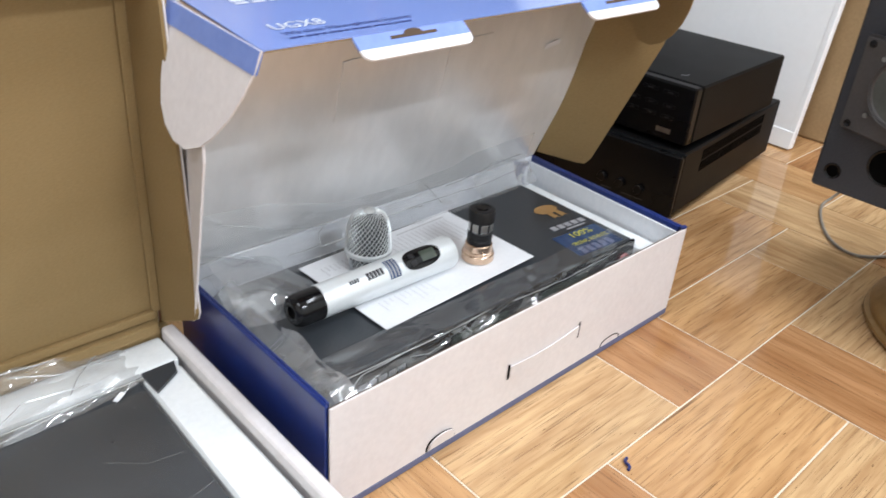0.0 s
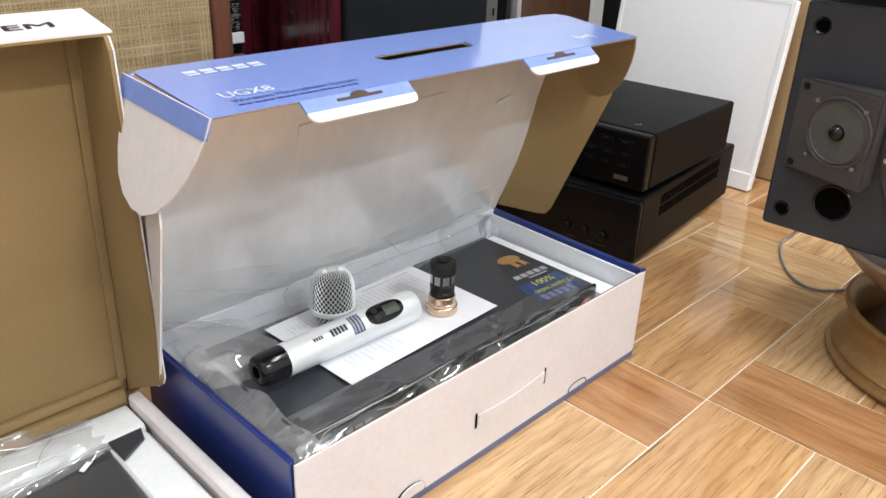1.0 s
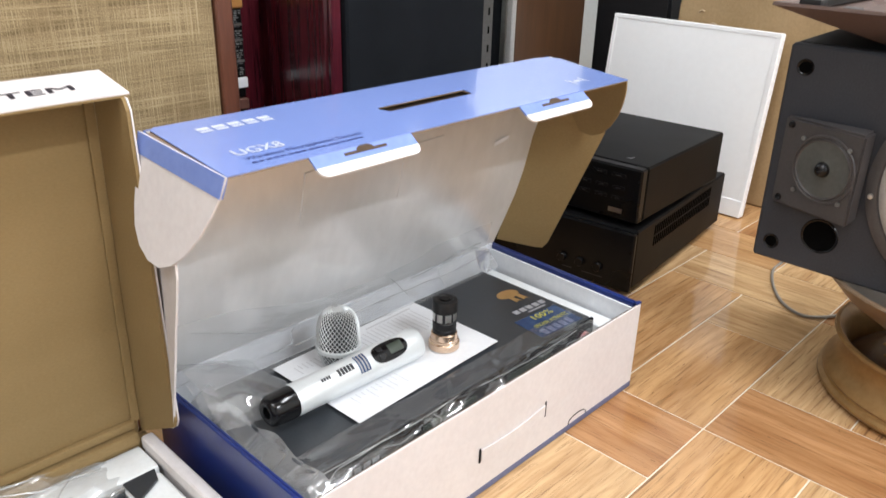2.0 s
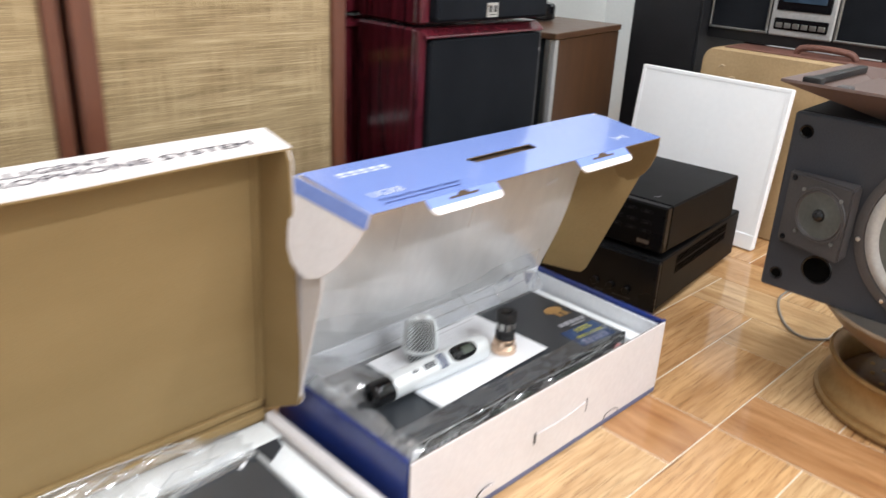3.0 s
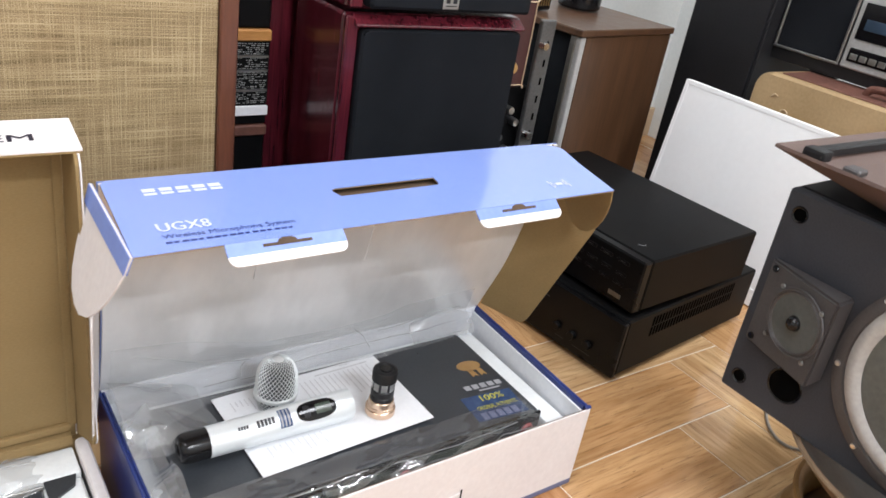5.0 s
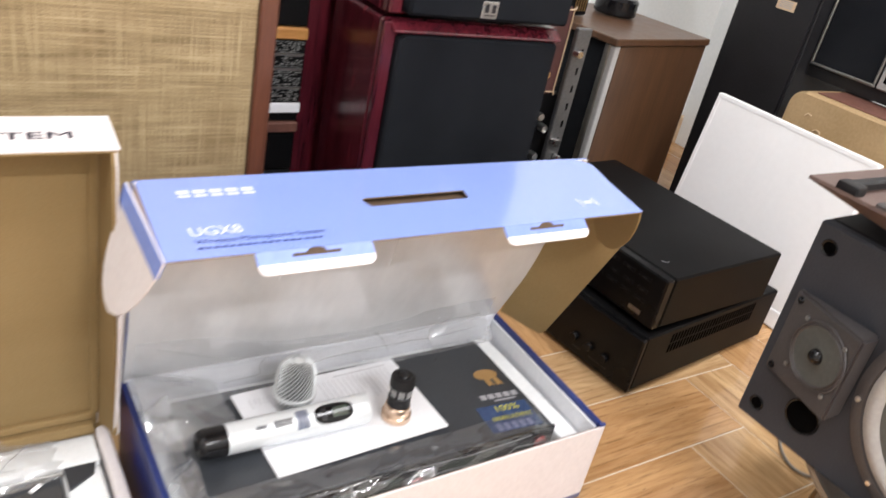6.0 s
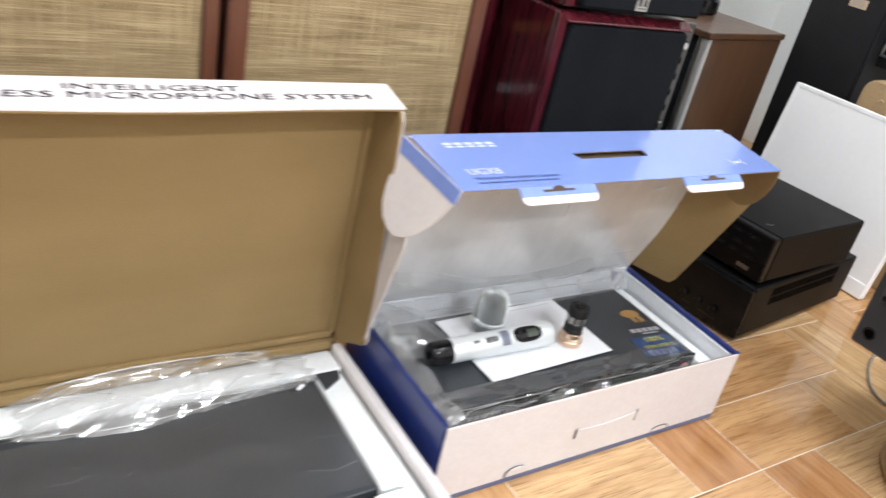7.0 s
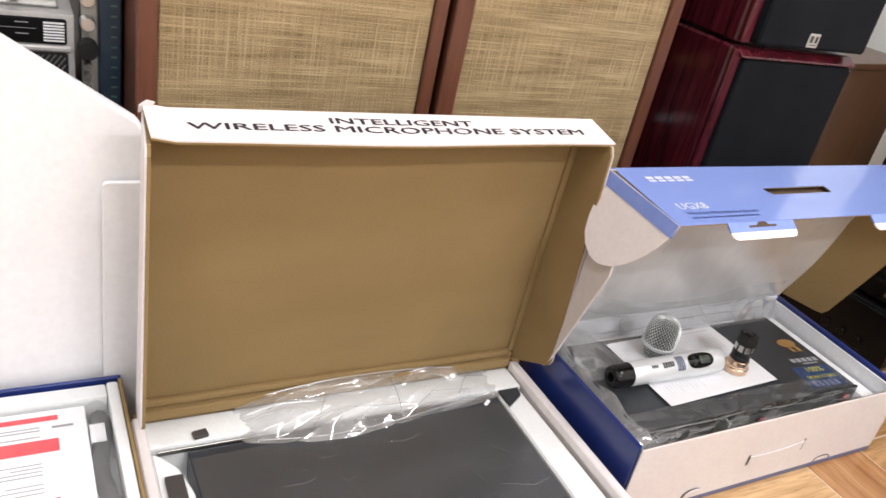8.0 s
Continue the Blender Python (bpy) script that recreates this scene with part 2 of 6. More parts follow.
BLACK_INK = surface("black_ink", (0.014, 0.014, 0.018), (0.022, 0.022, 0.028), 0.4, grain=80, bump=0)
GREY_INK = surface("grey_ink", (0.30, 0.30, 0.32), (0.38, 0.38, 0.40), 0.5, grain=80, bump=0)
PAPER = surface("white_paper", (0.80, 0.81, 0.84), (0.86, 0.87, 0.89), 0.7, grain=200, blotch=5, bump=0.05)
FOAM = surface("white_foam", (0.74, 0.765, 0.77), (0.83, 0.85, 0.85), 0.75, grain=160, blotch=8, bump=0.35, dist=0.001)
FOAM_BOARD = surface("white_foam_board", (0.78, 0.79, 0.80), (0.86, 0.87, 0.88), 0.6, grain=120, blotch=3, bump=0.15, dist=0.0008)
PANEL_WHITE = surface("white_panel_paint", (0.90, 0.905, 0.91), (0.94, 0.945, 0.95), 0.5, grain=70, blotch=4, bump=0.03)
DEVICE = surface("dark_grey_device_paint", (0.027, 0.031, 0.037), (0.042, 0.047, 0.054), 0.34, grain=300, blotch=7, bump=0.02, spread=0.1)
DISPLAY = surface("dim_display", (0.045, 0.058, 0.046), (0.07, 0.085, 0.068), 0.2, grain=60, bump=0)
RED_PLASTIC = surface("red_plastic", (0.24, 0.02, 0.02), (0.33, 0.03, 0.03), 0.35, grain=80)
RED_INK = surface("coral_red_ink", (0.66, 0.085, 0.10), (0.74, 0.12, 0.13), 0.6, grain=80, bump=0)
TEAL_INK = surface("teal_dial_ink", (0.05, 0.13, 0.115), (0.08, 0.18, 0.16), 0.5, grain=80, bump=0)
GOLD_INK = surface("gold_ink", (0.30, 0.17, 0.06), (0.38, 0.23, 0.09), 0.35, grain=80, bump=0)
YELLOW_INK = surface("yellow_ink", (0.55, 0.52, 0.03), (0.66, 0.62, 0.05), 0.4, grain=80, bump=0)
STICKER_BLUE = surface("dark_blue_sticker", (0.016, 0.035, 0.10), (0.05, 0.09, 0.19), 0.25, grain=60, blotch=30, bump=0)
SILVER_PAINT = surface("silver_lacquer", (0.70, 0.735, 0.75), (0.78, 0.81, 0.82), 0.30, metal=0.25, grain=900, blotch=9, bump=0.03, dist=0.0002)
GRILLE_WIRE = surface("silver_wire", (0.66, 0.69, 0.70), (0.77, 0.80, 0.80), 0.32, metal=0.35, grain=400, bump=0)
# dark fill painting the shade inside the wire head
MESH_GAP_DARK = surface("dark_mesh_gap_fill", (0.028, 0.031, 0.034), (0.046, 0.05, 0.054), 0.95, grain=500, bump=0.4)
BLACK_GLOSS = surface("glossy_black_plastic", (0.004, 0.004, 0.005), (0.008, 0.008, 0.009), 0.12, grain=120, bump=0.02, spec=0.35)
BLACK_MATT = surface("matt_black_plastic", (0.008, 0.008, 0.009), (0.015, 0.015, 0.016), 0.45, grain=200, spec=0.35)
# kraft brown darkened to paint the shade in slots and notches; also cut edges
NOTCH = surface("shaded_board_edge", (0.062, 0.036, 0.018), (0.092, 0.056, 0.029), 0.8, grain=200)
ROSE_GOLD = surface("rose_gold_brass", (0.64, 0.46, 0.33), (0.79, 0.60, 0.45), 0.24, metal=1.0, grain=200, bump=0.02)
FILM = film("clear_plastic_bag", gloss=0.11, rough=0.10, haze=0.06, relief=0.22, edge=0.36)
FILM_MILKY = film("milky_plastic_bag", gloss=0.05, haze=0.18, rough=0.12, relief=0.35, edge=0.12)
FILM_BUNCH = film("gathered_plastic_bag", gloss=0.14, haze=0.24, rough=0.09, relief=0.35, edge=0.24)
# extra milk and gloss paint the bright glints along the folds
FILM_CREASE_GLINT = film("pale_crease_glint", gloss=0.35, haze=0.50, rough=0.12, relief=0.3)
FILM_WHITE = film("doubled_plastic_bag", gloss=0.10, haze=0.32, rough=0.12, relief=0.6)
FILM_FLAT = film("flat_plastic_film", gloss=0.05, haze=0.05, rough=0.16, relief=0.16)
RIM_GOLD = surface("worn_bronze_wheel_paint", (0.25, 0.145, 0.050), (0.37, 0.225, 0.088), 0.42, metal=0.35, grain=90, blotch=12, bump=0.2)
RIM_DARK = surface("dark_brown_wheel_disc", (0.060, 0.027, 0.012), (0.115, 0.055, 0.022), 0.32, grain=120, blotch=16, bump=0.3)
DISH = surface("tan_brown_plastic", (0.17, 0.115, 0.07), (0.24, 0.165, 0.105), 0.3, grain=120, blotch=6, bump=0.05)
TRAY = surface("taupe_plastic", (0.095, 0.062, 0.052), (0.125, 0.083, 0.070), 0.5, grain=300, blotch=5, bump=0.12)
TAN_CASE = surface("tan_suitcase_leatherette", (0.33, 0.225, 0.11), (0.44, 0.31, 0.165), 0.6, grain=160, blotch=7, bump=0.3)
CASE_WASH = surface("faded_reddish_leatherette", (0.10, 0.040, 0.028), (0.17, 0.072, 0.050), 0.6, grain=160, blotch=14, bump=0.2)
CASE_DARK = surface("dark_oxblood_case", (0.042, 0.013, 0.013), (0.070, 0.022, 0.020), 0.42, grain=160, blotch=7, bump=0.15)
GREY_BITS = surface("grey_electronic_parts", (0.16, 0.165, 0.16), (0.34, 0.345, 0.33), 0.5, grain=900, blotch=80)
CHAMPAGNE = surface("aged_champagne_metal", (0.30, 0.30, 0.275), (0.42, 0.415, 0.38), 0.42, metal=0.45, grain=160, stretch=(6, 1, 1))
SILVER_PLASTIC = surface("silver_plastic", (0.42, 0.42, 0.41), (0.55, 0.55, 0.54), 0.35, metal=0.4, grain=160)
BLUE_GLASS = surface("blue_dial_glass", (0.020, 0.034, 0.055), (0.045, 0.075, 0.115), 0.15, grain=20, bump=0)
CABLE = surface("grey_cable", (0.24, 0.22, 0.19), (0.32, 0.29, 0.25), 0.5, grain=80)
GREY_RAIL = surface("dull_grey_rail", (0.085, 0.085, 0.085), (0.15, 0.15, 0.15), 0.4, metal=0.6, grain=200)
ORANGE_WOOD = surface("orange_shelf_wood", (0.42, 0.19, 0.05), (0.55, 0.27, 0.08), 0.45, grain=60, stretch=(1, 6, 6))
CREAM = surface("cream_skirting_tile", (0.52, 0.38, 0.24), (0.62, 0.47, 0.31), 0.35, grain=60)

# ---- building blocks ----


def mesh_of(name, bm, mat, smooth=False, mats=()):
    me = bpy.data.meshes.new(name)
    bmesh.ops.recalc_face_normals(bm, faces=bm.faces)
    bm.to_mesh(me)
    bm.free()
    for m in (mat, *mats):
        me.materials.append(m)
    if smooth:
        me.polygons.foreach_set("use_smooth", [True] * len(me.polygons))
        me.set_sharp_from_angle(angle=radians(smooth if smooth > 1 else 35))
    return me


def part(name, bm, mat, parent, label="", smooth=False, m=None):
    ob = new(name, mesh_of(name, bm, mat, smooth))
    ob.parent = parent
    if m is not None:
        ob.matrix_basis = m
    return tagged(ob, label)


def thing(name, m, label, category, group="", kind=""):
    ob = new(name)
    ob.empty_display_size = 0.05
    ob.matrix_basis = m
    return tagged(ob, label, category, group, kind)


def solid(name, bm, mat, label, category, m=None, smooth=False, group="", kind=""):
    ob = new(name, mesh_of(name, bm, mat, smooth))
    if m is not None:
        ob.matrix_basis = m
    return tagged(ob, label, category, group, kind)


def box(x0, y0, z0, x1, y1, z1, bevel=0.0, bm=None, seg=1):
    b = bmesh.new()
    bmesh.ops.create_cube(b, size=1, matrix=Matrix.LocRotScale(((x0 + x1) / 2, (y0 + y1) / 2, (z0 + z1) / 2), None, (x1 - x0, y1 - y0, z1 - z0)))
    if bevel:
        bmesh.ops.bevel(b, geom=b.edges[:], offset=bevel, segments=seg, affect="EDGES", profile=0.7)
    return joined(bm, b)


def joined(bm, b):
    if bm is None:
        return b
    me = bpy.data.meshes.new("tmp")
    b.to_mesh(me)
    b.free()
    bm.from_mesh(me)
    bpy.data.meshes.remove(me)
    return bm


def lathe(profile, n=40, bm=None, m=None, closed=False):
    """Turns (radius, height) pairs round z."""
    b = bmesh.new()
    rings = []
    for r, z in profile:
        if r < 1e-6:
            rings.append([b.verts.new((0, 0, z))])
        else:
            rings.append([b.verts.new((r * math.cos(2 * math.pi * k / n), r * math.sin(2 * math.pi * k / n), z)) for k in range(n)])
    for p, q in zip(rings, rings[1:]):
        for k in range(n):
            a, c = p[k % len(p)], p[(k + 1) % len(p)]
            d, e = q[(k + 1) % len(q)], q[k % len(q)]
            vs = []
            for v in (a, c, d, e):
                if v not in vs:
                    vs.append(v)
            if len(vs) > 2:
                b.faces.new(vs)
    if m is not None:
        b.transform(m)
    return joined(bm, b)


def slab(outline, thick, m, bm=None, bevel=0.0):
    """A board with that outline in its local x, y and a thickness along local z, placed by m."""
    b = bmesh.new()
    f = b.faces.new([b.verts.new((x, y, 0)) for x, y in outline])
    r = bmesh.ops.extrude_face_region(b, geom=[f])
    bmesh.ops.translate(b, verts=[v for v in r["geom"] if isinstance(v, bmesh.types.BMVert)], vec=(0, 0, thick))
    if bevel:
        bmesh.ops.bevel(b, geom=b.edges[:], offset=bevel, segments=1, affect="EDGES")
    b.transform(m)
    return joined(bm, b)


def rounded(x0, y0, x1, y1, r, n=5):
    """The outline of a rectangle with round corners; r is one radius or four, from the lower left on."""
    rs = r if isinstance(r, tuple) else (r,) * 4
    pts = []
    for (cx, cy, a0), rr in zip(((x0, y0, 180), (x1, y0, 270), (x1, y1, 0), (x0, y1, 90)), rs):
        if rr <= 0:
            pts.append((cx, cy))
            continue
        ox, oy = cx + (rr if cx == x0 else -rr), cy + (rr if cy == y0 else -rr)
        for k in range(n + 1):
            a = radians(a0 + 90 * k / n)
            pts.append((ox + rr * math.cos(a), oy + rr * math.sin(a)))
    return pts


def plane_matrix(origin, ux, uy):
    """Local x, y along ux, uy at origin."""
    ux, uy = Vector(ux).normalized(), Vector(uy).normalized()
    uz = ux.cross(uy).normalized()
    uy = uz.cross(ux)
    return Matrix.Translation(origin) @ Matrix((ux, uy, uz)).transposed().to_4x4()


YZ = Matrix(((0, 0, 1, 0), (1, 0, 0, 0), (0, 1, 0, 0), (0, 0, 0, 1)))  # local x, y, z to world y, z, x


def tube(points, r, n=8, bm=None):
    """A round cord along smooth points."""
    b = bmesh.new()
    pts = [Vector(p) for p in points]
    fine = []
    for i in range(len(pts) - 1):
        p0, p1, p2, p3 = pts[max(i - 1, 0)], pts[i], pts[i + 1], pts[min(i + 2, len(pts) - 1)]
        for k in range(6):
            t = k / 6
            fine.append(0.5 * (2 * p1 + (p2 - p0) * t + (2 * p0 - 5 * p1 + 4 * p2 - p3) * t * t + (3 * p1 - p0 - 3 * p2 + p3) * t ** 3))
    fine.append(pts[-1])
    rings = []
    for i, p in enumerate(fine):
        d = (fine[min(i + 1, len(fine) - 1)] - fine[max(i - 1, 0)]).normalized()
        a = d.orthogonal().normalized() if abs(d.z) > 0.95 else d.cross(Vector((0, 0, 1))).normalized()
        c = d.cross(a)
        rings.append([b.verts.new(p + r * (math.cos(2 * math.pi * k / n) * a + math.sin(2 * math.pi * k / n) * c)) for k in range(n)])
    for p, q in zip(rings, rings[1:]):
        for k in range(n):
            b.faces.new((p[k], p[(k + 1) % n], q[(k + 1) % n], q[k]))
    b.faces.new(rings[0])
    b.faces.new(rings[-1])
    return joined(bm, b)


def fold_field(u, v, layers):
    """Straight-sided pleats that cross one another: flat facets with sharp ridges."""
    h = 0.0
    for f, c, q, ph, a in layers:
        w = f * (u * c + v * q) + ph + 0.35 * noise.noise(Vector((u * 3.1, v * 2.3, ph * 7)))
        h += a * (4 * abs((w % 1) - 0.5) - 1)
    return h


def crumpled(nx, ny, fn, amp, scale, seed=0.0, fold=0.0, pleat=0.0, aspect=3.0):
    """A thin crumpled sheet; fn(u, v) gives its smooth place, noise, folds and crossing pleats its creases."""
    rnd = random.Random(int(seed * 10) + 5)
    layers = []
    for k in range(5):
        th = rnd.uniform(0, math.pi)
        layers.append((rnd.uniform(1.6, 3.4), aspect * math.cos(th), math.sin(th) * 1.2, rnd.random(), pleat * rnd.uniform(0.35, 1.0) / (1 + 0.3 * k)))
    b = bmesh.new()
    grid = []
    for j in range(ny + 1):
        row = []
        for i in range(nx + 1):
            u, v = i / nx, j / ny
            p = Vector(fn(u, v))
            q = p * scale + Vector((seed, seed * 1.7, -seed))
            d = noise.noise_vector(q) * amp
            ridge = 1 - 6 * abs(noise.noise(Vector((q.x * 0.35 + q.y * 0.5, q.y * 0.30 - q.x * 0.12, q.z * 0.3)) + Vector((9, 3, 5))))
            ridge2 = 1 - 7 * abs(noise.noise(Vector((q.x * 0.28 - q.y * 0.6, q.y * 0.25 + q.x * 0.2, q.z * 0.3)) + Vector((2, 8, 1))))
            d += Vector((0, -0.25, 1)) * fold * (max(ridge, 0) ** 1.5 + max(ridge2, 0) ** 1.5)
            if pleat:
                d += Vector((0.15, -0.45, 0.9)) * fold_field(u, v, layers)
            row.append(b.verts.new(p + d))
        grid.append(row)
    for j in range(ny):
        for i in range(nx):
            b.faces.new((grid[j][i], grid[j][i + 1], grid[j + 1][i + 1], grid[j + 1][i]))
    return b


def creases(fn, lines, r, parent, mat, lift=0.0012):
    """Thin pale cords that run over a film surface and stand for the bright glints along its folds; each line is two or
    more (u, v).
    """
    for line in lines:
        pts = []
        for (u0, v0), (u1, v1) in zip(line, line[1:]):
            for k in range(4):
                pts.append(Vector(fn(u0 + (u1 - u0) * k / 4, v0 + (v1 - v0) * k / 4)))
        pts.append(Vector(fn(*line[-1])))
        pts = [p + Vector((0, -0.3, 1)) * (lift + 0.0012 * noise.noise(p * 60)) for p in pts]
        part("crease_glint", tube(pts, r, 5), mat, parent, smooth=60)


def lettering(name, text, mat, parent, m, height, width, label="", bend=None, bold=0.0):
    """Flat letters in the built-in font, height and width in metres, baseline start at m."""
    cu = bpy.data.curves.new(name, "FONT")
    cu.body, cu.size, cu.extrude = text, 1.0, 0.0
    cu.resolution_u = 2
    tmp = new(name + "_tmp", cu)
    dg = bpy.context.evaluated_depsgraph_get()
    me = bpy.data.meshes.new_from_object(tmp.evaluated_get(dg))
    bpy.data.objects.remove(tmp)
    xs = [v.co.x for v in me.vertices]
    ys = [v.co.y for v in me.vertices]
    w, h = max(xs) - min(xs), max(ys) - min(ys)
    me.transform(Matrix.Diagonal((width / w, height / h, 1, 1)) @ Matrix.Translation((-min(xs), -min(ys), 0)))
    if bold:  # a second, shifted impression thickens the strokes
        b = bmesh.new()
        b.from_mesh(me)
        n = len(b.verts)
        b.from_mesh(me)
        b.verts.ensure_lookup_table()
        for k, v in enumerate(b.verts):
            v.co.x += bold if k >= n else 0.0
            v.co.z = 0.0002 if k >= n else 0.0
        b.to_mesh(me)
        b.free()
    if bend:
        for v in me.vertices:
            v.co = bend(v.co.x, v.co.y) + Vector((0, 0, v.co.z))
    me.materials.clear()
    me.materials.append(mat)
    ob = new(name, me)
    ob.parent = parent
    ob.matrix_basis = m
    return tagged(ob, label)


def bars(name, rects, mat, parent, m, label=""):
    """Flat printed bars (x0, y0, x1, y1) in the plane of m."""
    b = bmesh.new()
    for x0, y0, x1, y1 in rects:
        b.faces.new([b.verts.new((x, y, 0)) for x, y in ((x0, y0), (x1, y0), (x1, y1), (x0, y1))])
    return part(name, b, mat, parent, label, m=m)


def flap(points, thick, bm=None):
    """A flat board through its first three corner points in space, the others laid onto the same plane."""
    p = [Vector(q) for q in points]
    m = plane_matrix(p[0], p[1] - p[0], p[-1] - p[0])
    inv = m.inverted()
    return slab([(q.x, q.y) for q in (inv @ w for w in p)], thick, m, bm)


I4 = Matrix.Identity(4)

# ---- room ----
RX0, RX1, RY0, RY1, RH = -2.4, 2.3, -2.6, 1.6, 2.8


def wall(name, x0, y0, x1, y1):
    solid(name, box(x0, y0, 0, x1, y1, RH), WALL, "plain white painted room wall", "wall", kind="structure")


wall("wall_north", RX0, RY1, RX1, RY1 + 0.12)
wall("wall_south", RX0, RY0 - 0.12, RX1, RY0)
wall("wall_east", RX1, RY0 - 0.12, RX1 + 0.12, RY1 + 0.12)
wall("wall_west", RX0 - 0.12, RY0 - 0.12, RX0, RY1 + 0.12)
solid("ceiling", box(RX0, RY0, RH, RX1, RY1, RH + 0.1), CEIL, "plain white painted ceiling", "ceiling", kind="structure")
solid("baseboard", box(RX0, RY1 - 0.012, 0, RX1, RY1, 0.10, 0.002), CREAM, "cream tiled skirting along the wall", "baseboard", kind="structure")
floor = solid("floor", box(RX0, RY0, -0.10, RX1, RY1, -0.0012), GROUT, "glossy wood-look ceramic floor tiles with pale joints", "floor", kind="structure")

# ---- shallow white box with kraft inside, open ----


def open_box_walls(p, x0, y0, x1, y1, h, t, mats, names=("front_wall", "back_wall", "left_wall", "right_wall")):
    """Four walls and a floor of board; mats: front, back, left, right, base."""
    part("base_panel", box(x0 + t, y0 + t, 0.001, x1 - t, y1 - t, 0.001 + t), mats[4], p)
    part(names[0], box(x0, y0, 0.0015, x1, y0 + t, h, 0.0008), mats[0], p)
    part(names[1], box(x0 + 0.001, y1 - t, 0.0015, x1 - 0.001, y1, h, 0.0008), mats[1], p)
    part(names[2], box(x0, y0 + t, 0.0015, x0 + t, y1 - t, h, 0.0008), mats[2], p)
    part(names[3], box(x1 - t, y0 + t, 0.0015, x1, y1 - t, h, 0.0008), mats[3], p)


kx0, kx1, ky0, ky1, kh = -0.279, 0.268, 0.262, 0.690, 0.076
kraft_box = thing("cardboard_box", I4, "open white cardboard box with kraft brown lining, on the floor", "box")
open_box_walls(kraft_box, kx0, ky0, kx1, ky1, kh, 0.008, (WHITE_BOARD, KRAFT, WHITE_BOARD, WHITE_BOARD, WHITE_LINER))
# rolled-over edges of the side walls
for nm, xa in (("rolled_edge", kx0 - 0.002), ("rolled_edge", kx1 - 0.012)):
    part(nm, box(xa, ky0 + 0.004, kh - 0.012, xa + 0.014, ky1 - 0.012, kh + 0.004, 0.005, seg=3), WHITE_BOARD, kraft_box, smooth=True)
# lid: back panel with kraft face, white strip on top, side flaps
ktop = 0.4745
kxl = kx0 + 0.006  # left edge of the lid
TILT = Matrix.Translation((0, 0.688, kh)) @ Matrix.Rotation(radians(1.9), 4, "X")
part("lid_panel", box(kxl + 0.004, 0.0, 0.0, kx1 - 0.008, 0.004, ktop - kh - 0.008, 0.0008), KRAFT, kraft_box, "brown kraft lid board", m=TILT)
part("lid_backing", box(kxl + 0.002, 0.0045, 0.0, kx1 - 0.006, 0.007, ktop - kh - 0.008, 0.0006), WHITE_BOARD, kraft_box, m=TILT)
for k, (za, zb) in enumerate(((0.074, 0.088), (0.090, 0.100))):
    part("hinge_crease", box(kx0 + 0.008, 0.680 - 0.006 * (1 - k), za, kx1 - 0.014, 0.6872, zb, 0.003, seg=2), KRAFT, kraft_box)
SW, SD, SB = kx1 - kxl + 0.004, 0.056, 0.6725  # the strip's length, depth and back edge


def strip_place(u, w, dz=0.0):
    """A place on the bowed white strip: u along it, w metres from its back edge, dz above it."""
    sag = -0.002 * math.sin(math.pi * u) * (w / SD) + 0.0008 * math.sin(9 * u) * (w / SD) + 0.004 * max(0.0, (0.04 - u) / 0.04)
    return Vector((kxl - 0.002 + SW * u, SB - w, ktop - 0.0025 - 0.19 * w + sag + dz))


def curved_strip(off, thick):
    nb, b = 24, bmesh.new()
    lo, hi = [], []
    for i in range(nb + 1):
        u = i / nb
        for rows, dz in ((lo, off - thick), (hi, off)):
            rows.append([b.verts.new(strip_place(u, w, dz)) for w in (0.0, SD / 2, SD + 0.0012 * math.sin(6 * u))])
    for rows in (lo, hi):
        for p, q in zip(rows, rows[1:]):
            for k in range(2):
                b.faces.new((p[k], p[k + 1], q[k + 1], q[k]))
    for p, q, r, s in zip(lo, lo[1:], hi, hi[1:]):
        b.faces.new((p[0], q[0], s[0], r[0]))
        b.faces.new((p[2], q[2], s[2], r[2]))
    for a, c in ((lo[0], hi[0]), (lo[-1], hi[-1])):
        b.faces.new((a[0], a[1], a[2], c[2], c[1], c[0]))
    return b


top_strip = part("lid_edge_strip", curved_strip(0.0, 0.0018), WHITE_BOARD, kraft_box, "white printed lid edge", smooth=30)
part("lid_edge_inside", curved_strip(-0.002, 0.002), KRAFT, kraft_box, smooth=30)


def strip_print(text, x, w, height, width):
    lettering("heading", text, HEAD_INK, top_strip, I4, height, width, "blackish heading print",
              bend=lambda a, c: strip_place((x + a - kxl + 0.002) / SW, w - c, 0.0006), bold=0.0008)


strip_print("INTELLIGENT", -0.092, 0.0225, 0.0100, 0.174)
strip_print("WIRELESS MICROPHONE SYSTEM", -0.239, 0.0375, 0.0110, 0.472)


def k_flap(x, t, mat, lab, name):
    pts = [(0.686, 0.080), (0.604, 0.128), (0.599, 0.138), (0.609, 0.448), (0.614, 0.4575), (0.672, 0.4675)]
    return part(name, slab(pts, t, Matrix.Translation((x, 0, 0)) @ YZ), mat, kraft_box, lab)


k_flap(kx1 - 0.0065, 0.003, KRAFT, "", "side_flap")
k_flap(kx1 - 0.003, 0.0015, WHITE_BOARD, "white outside of the flap", "flap_cover")
LEAN = Matrix.Translation((kxl + 0.001, 0.686, 0)) @ Matrix.Rotation(radians(-5.0), 4, "Z") @ Matrix.Translation((-kxl - 0.001, -0.686, 0))
for ob in (k_flap(kxl + 0.001, 0.003, KRAFT, "", "side_flap"), k_flap(kxl - 0.001, 0.0015, WHITE_BOARD, "white outside of the flap", "flap_cover")):
    ob.matrix_basis = LEAN
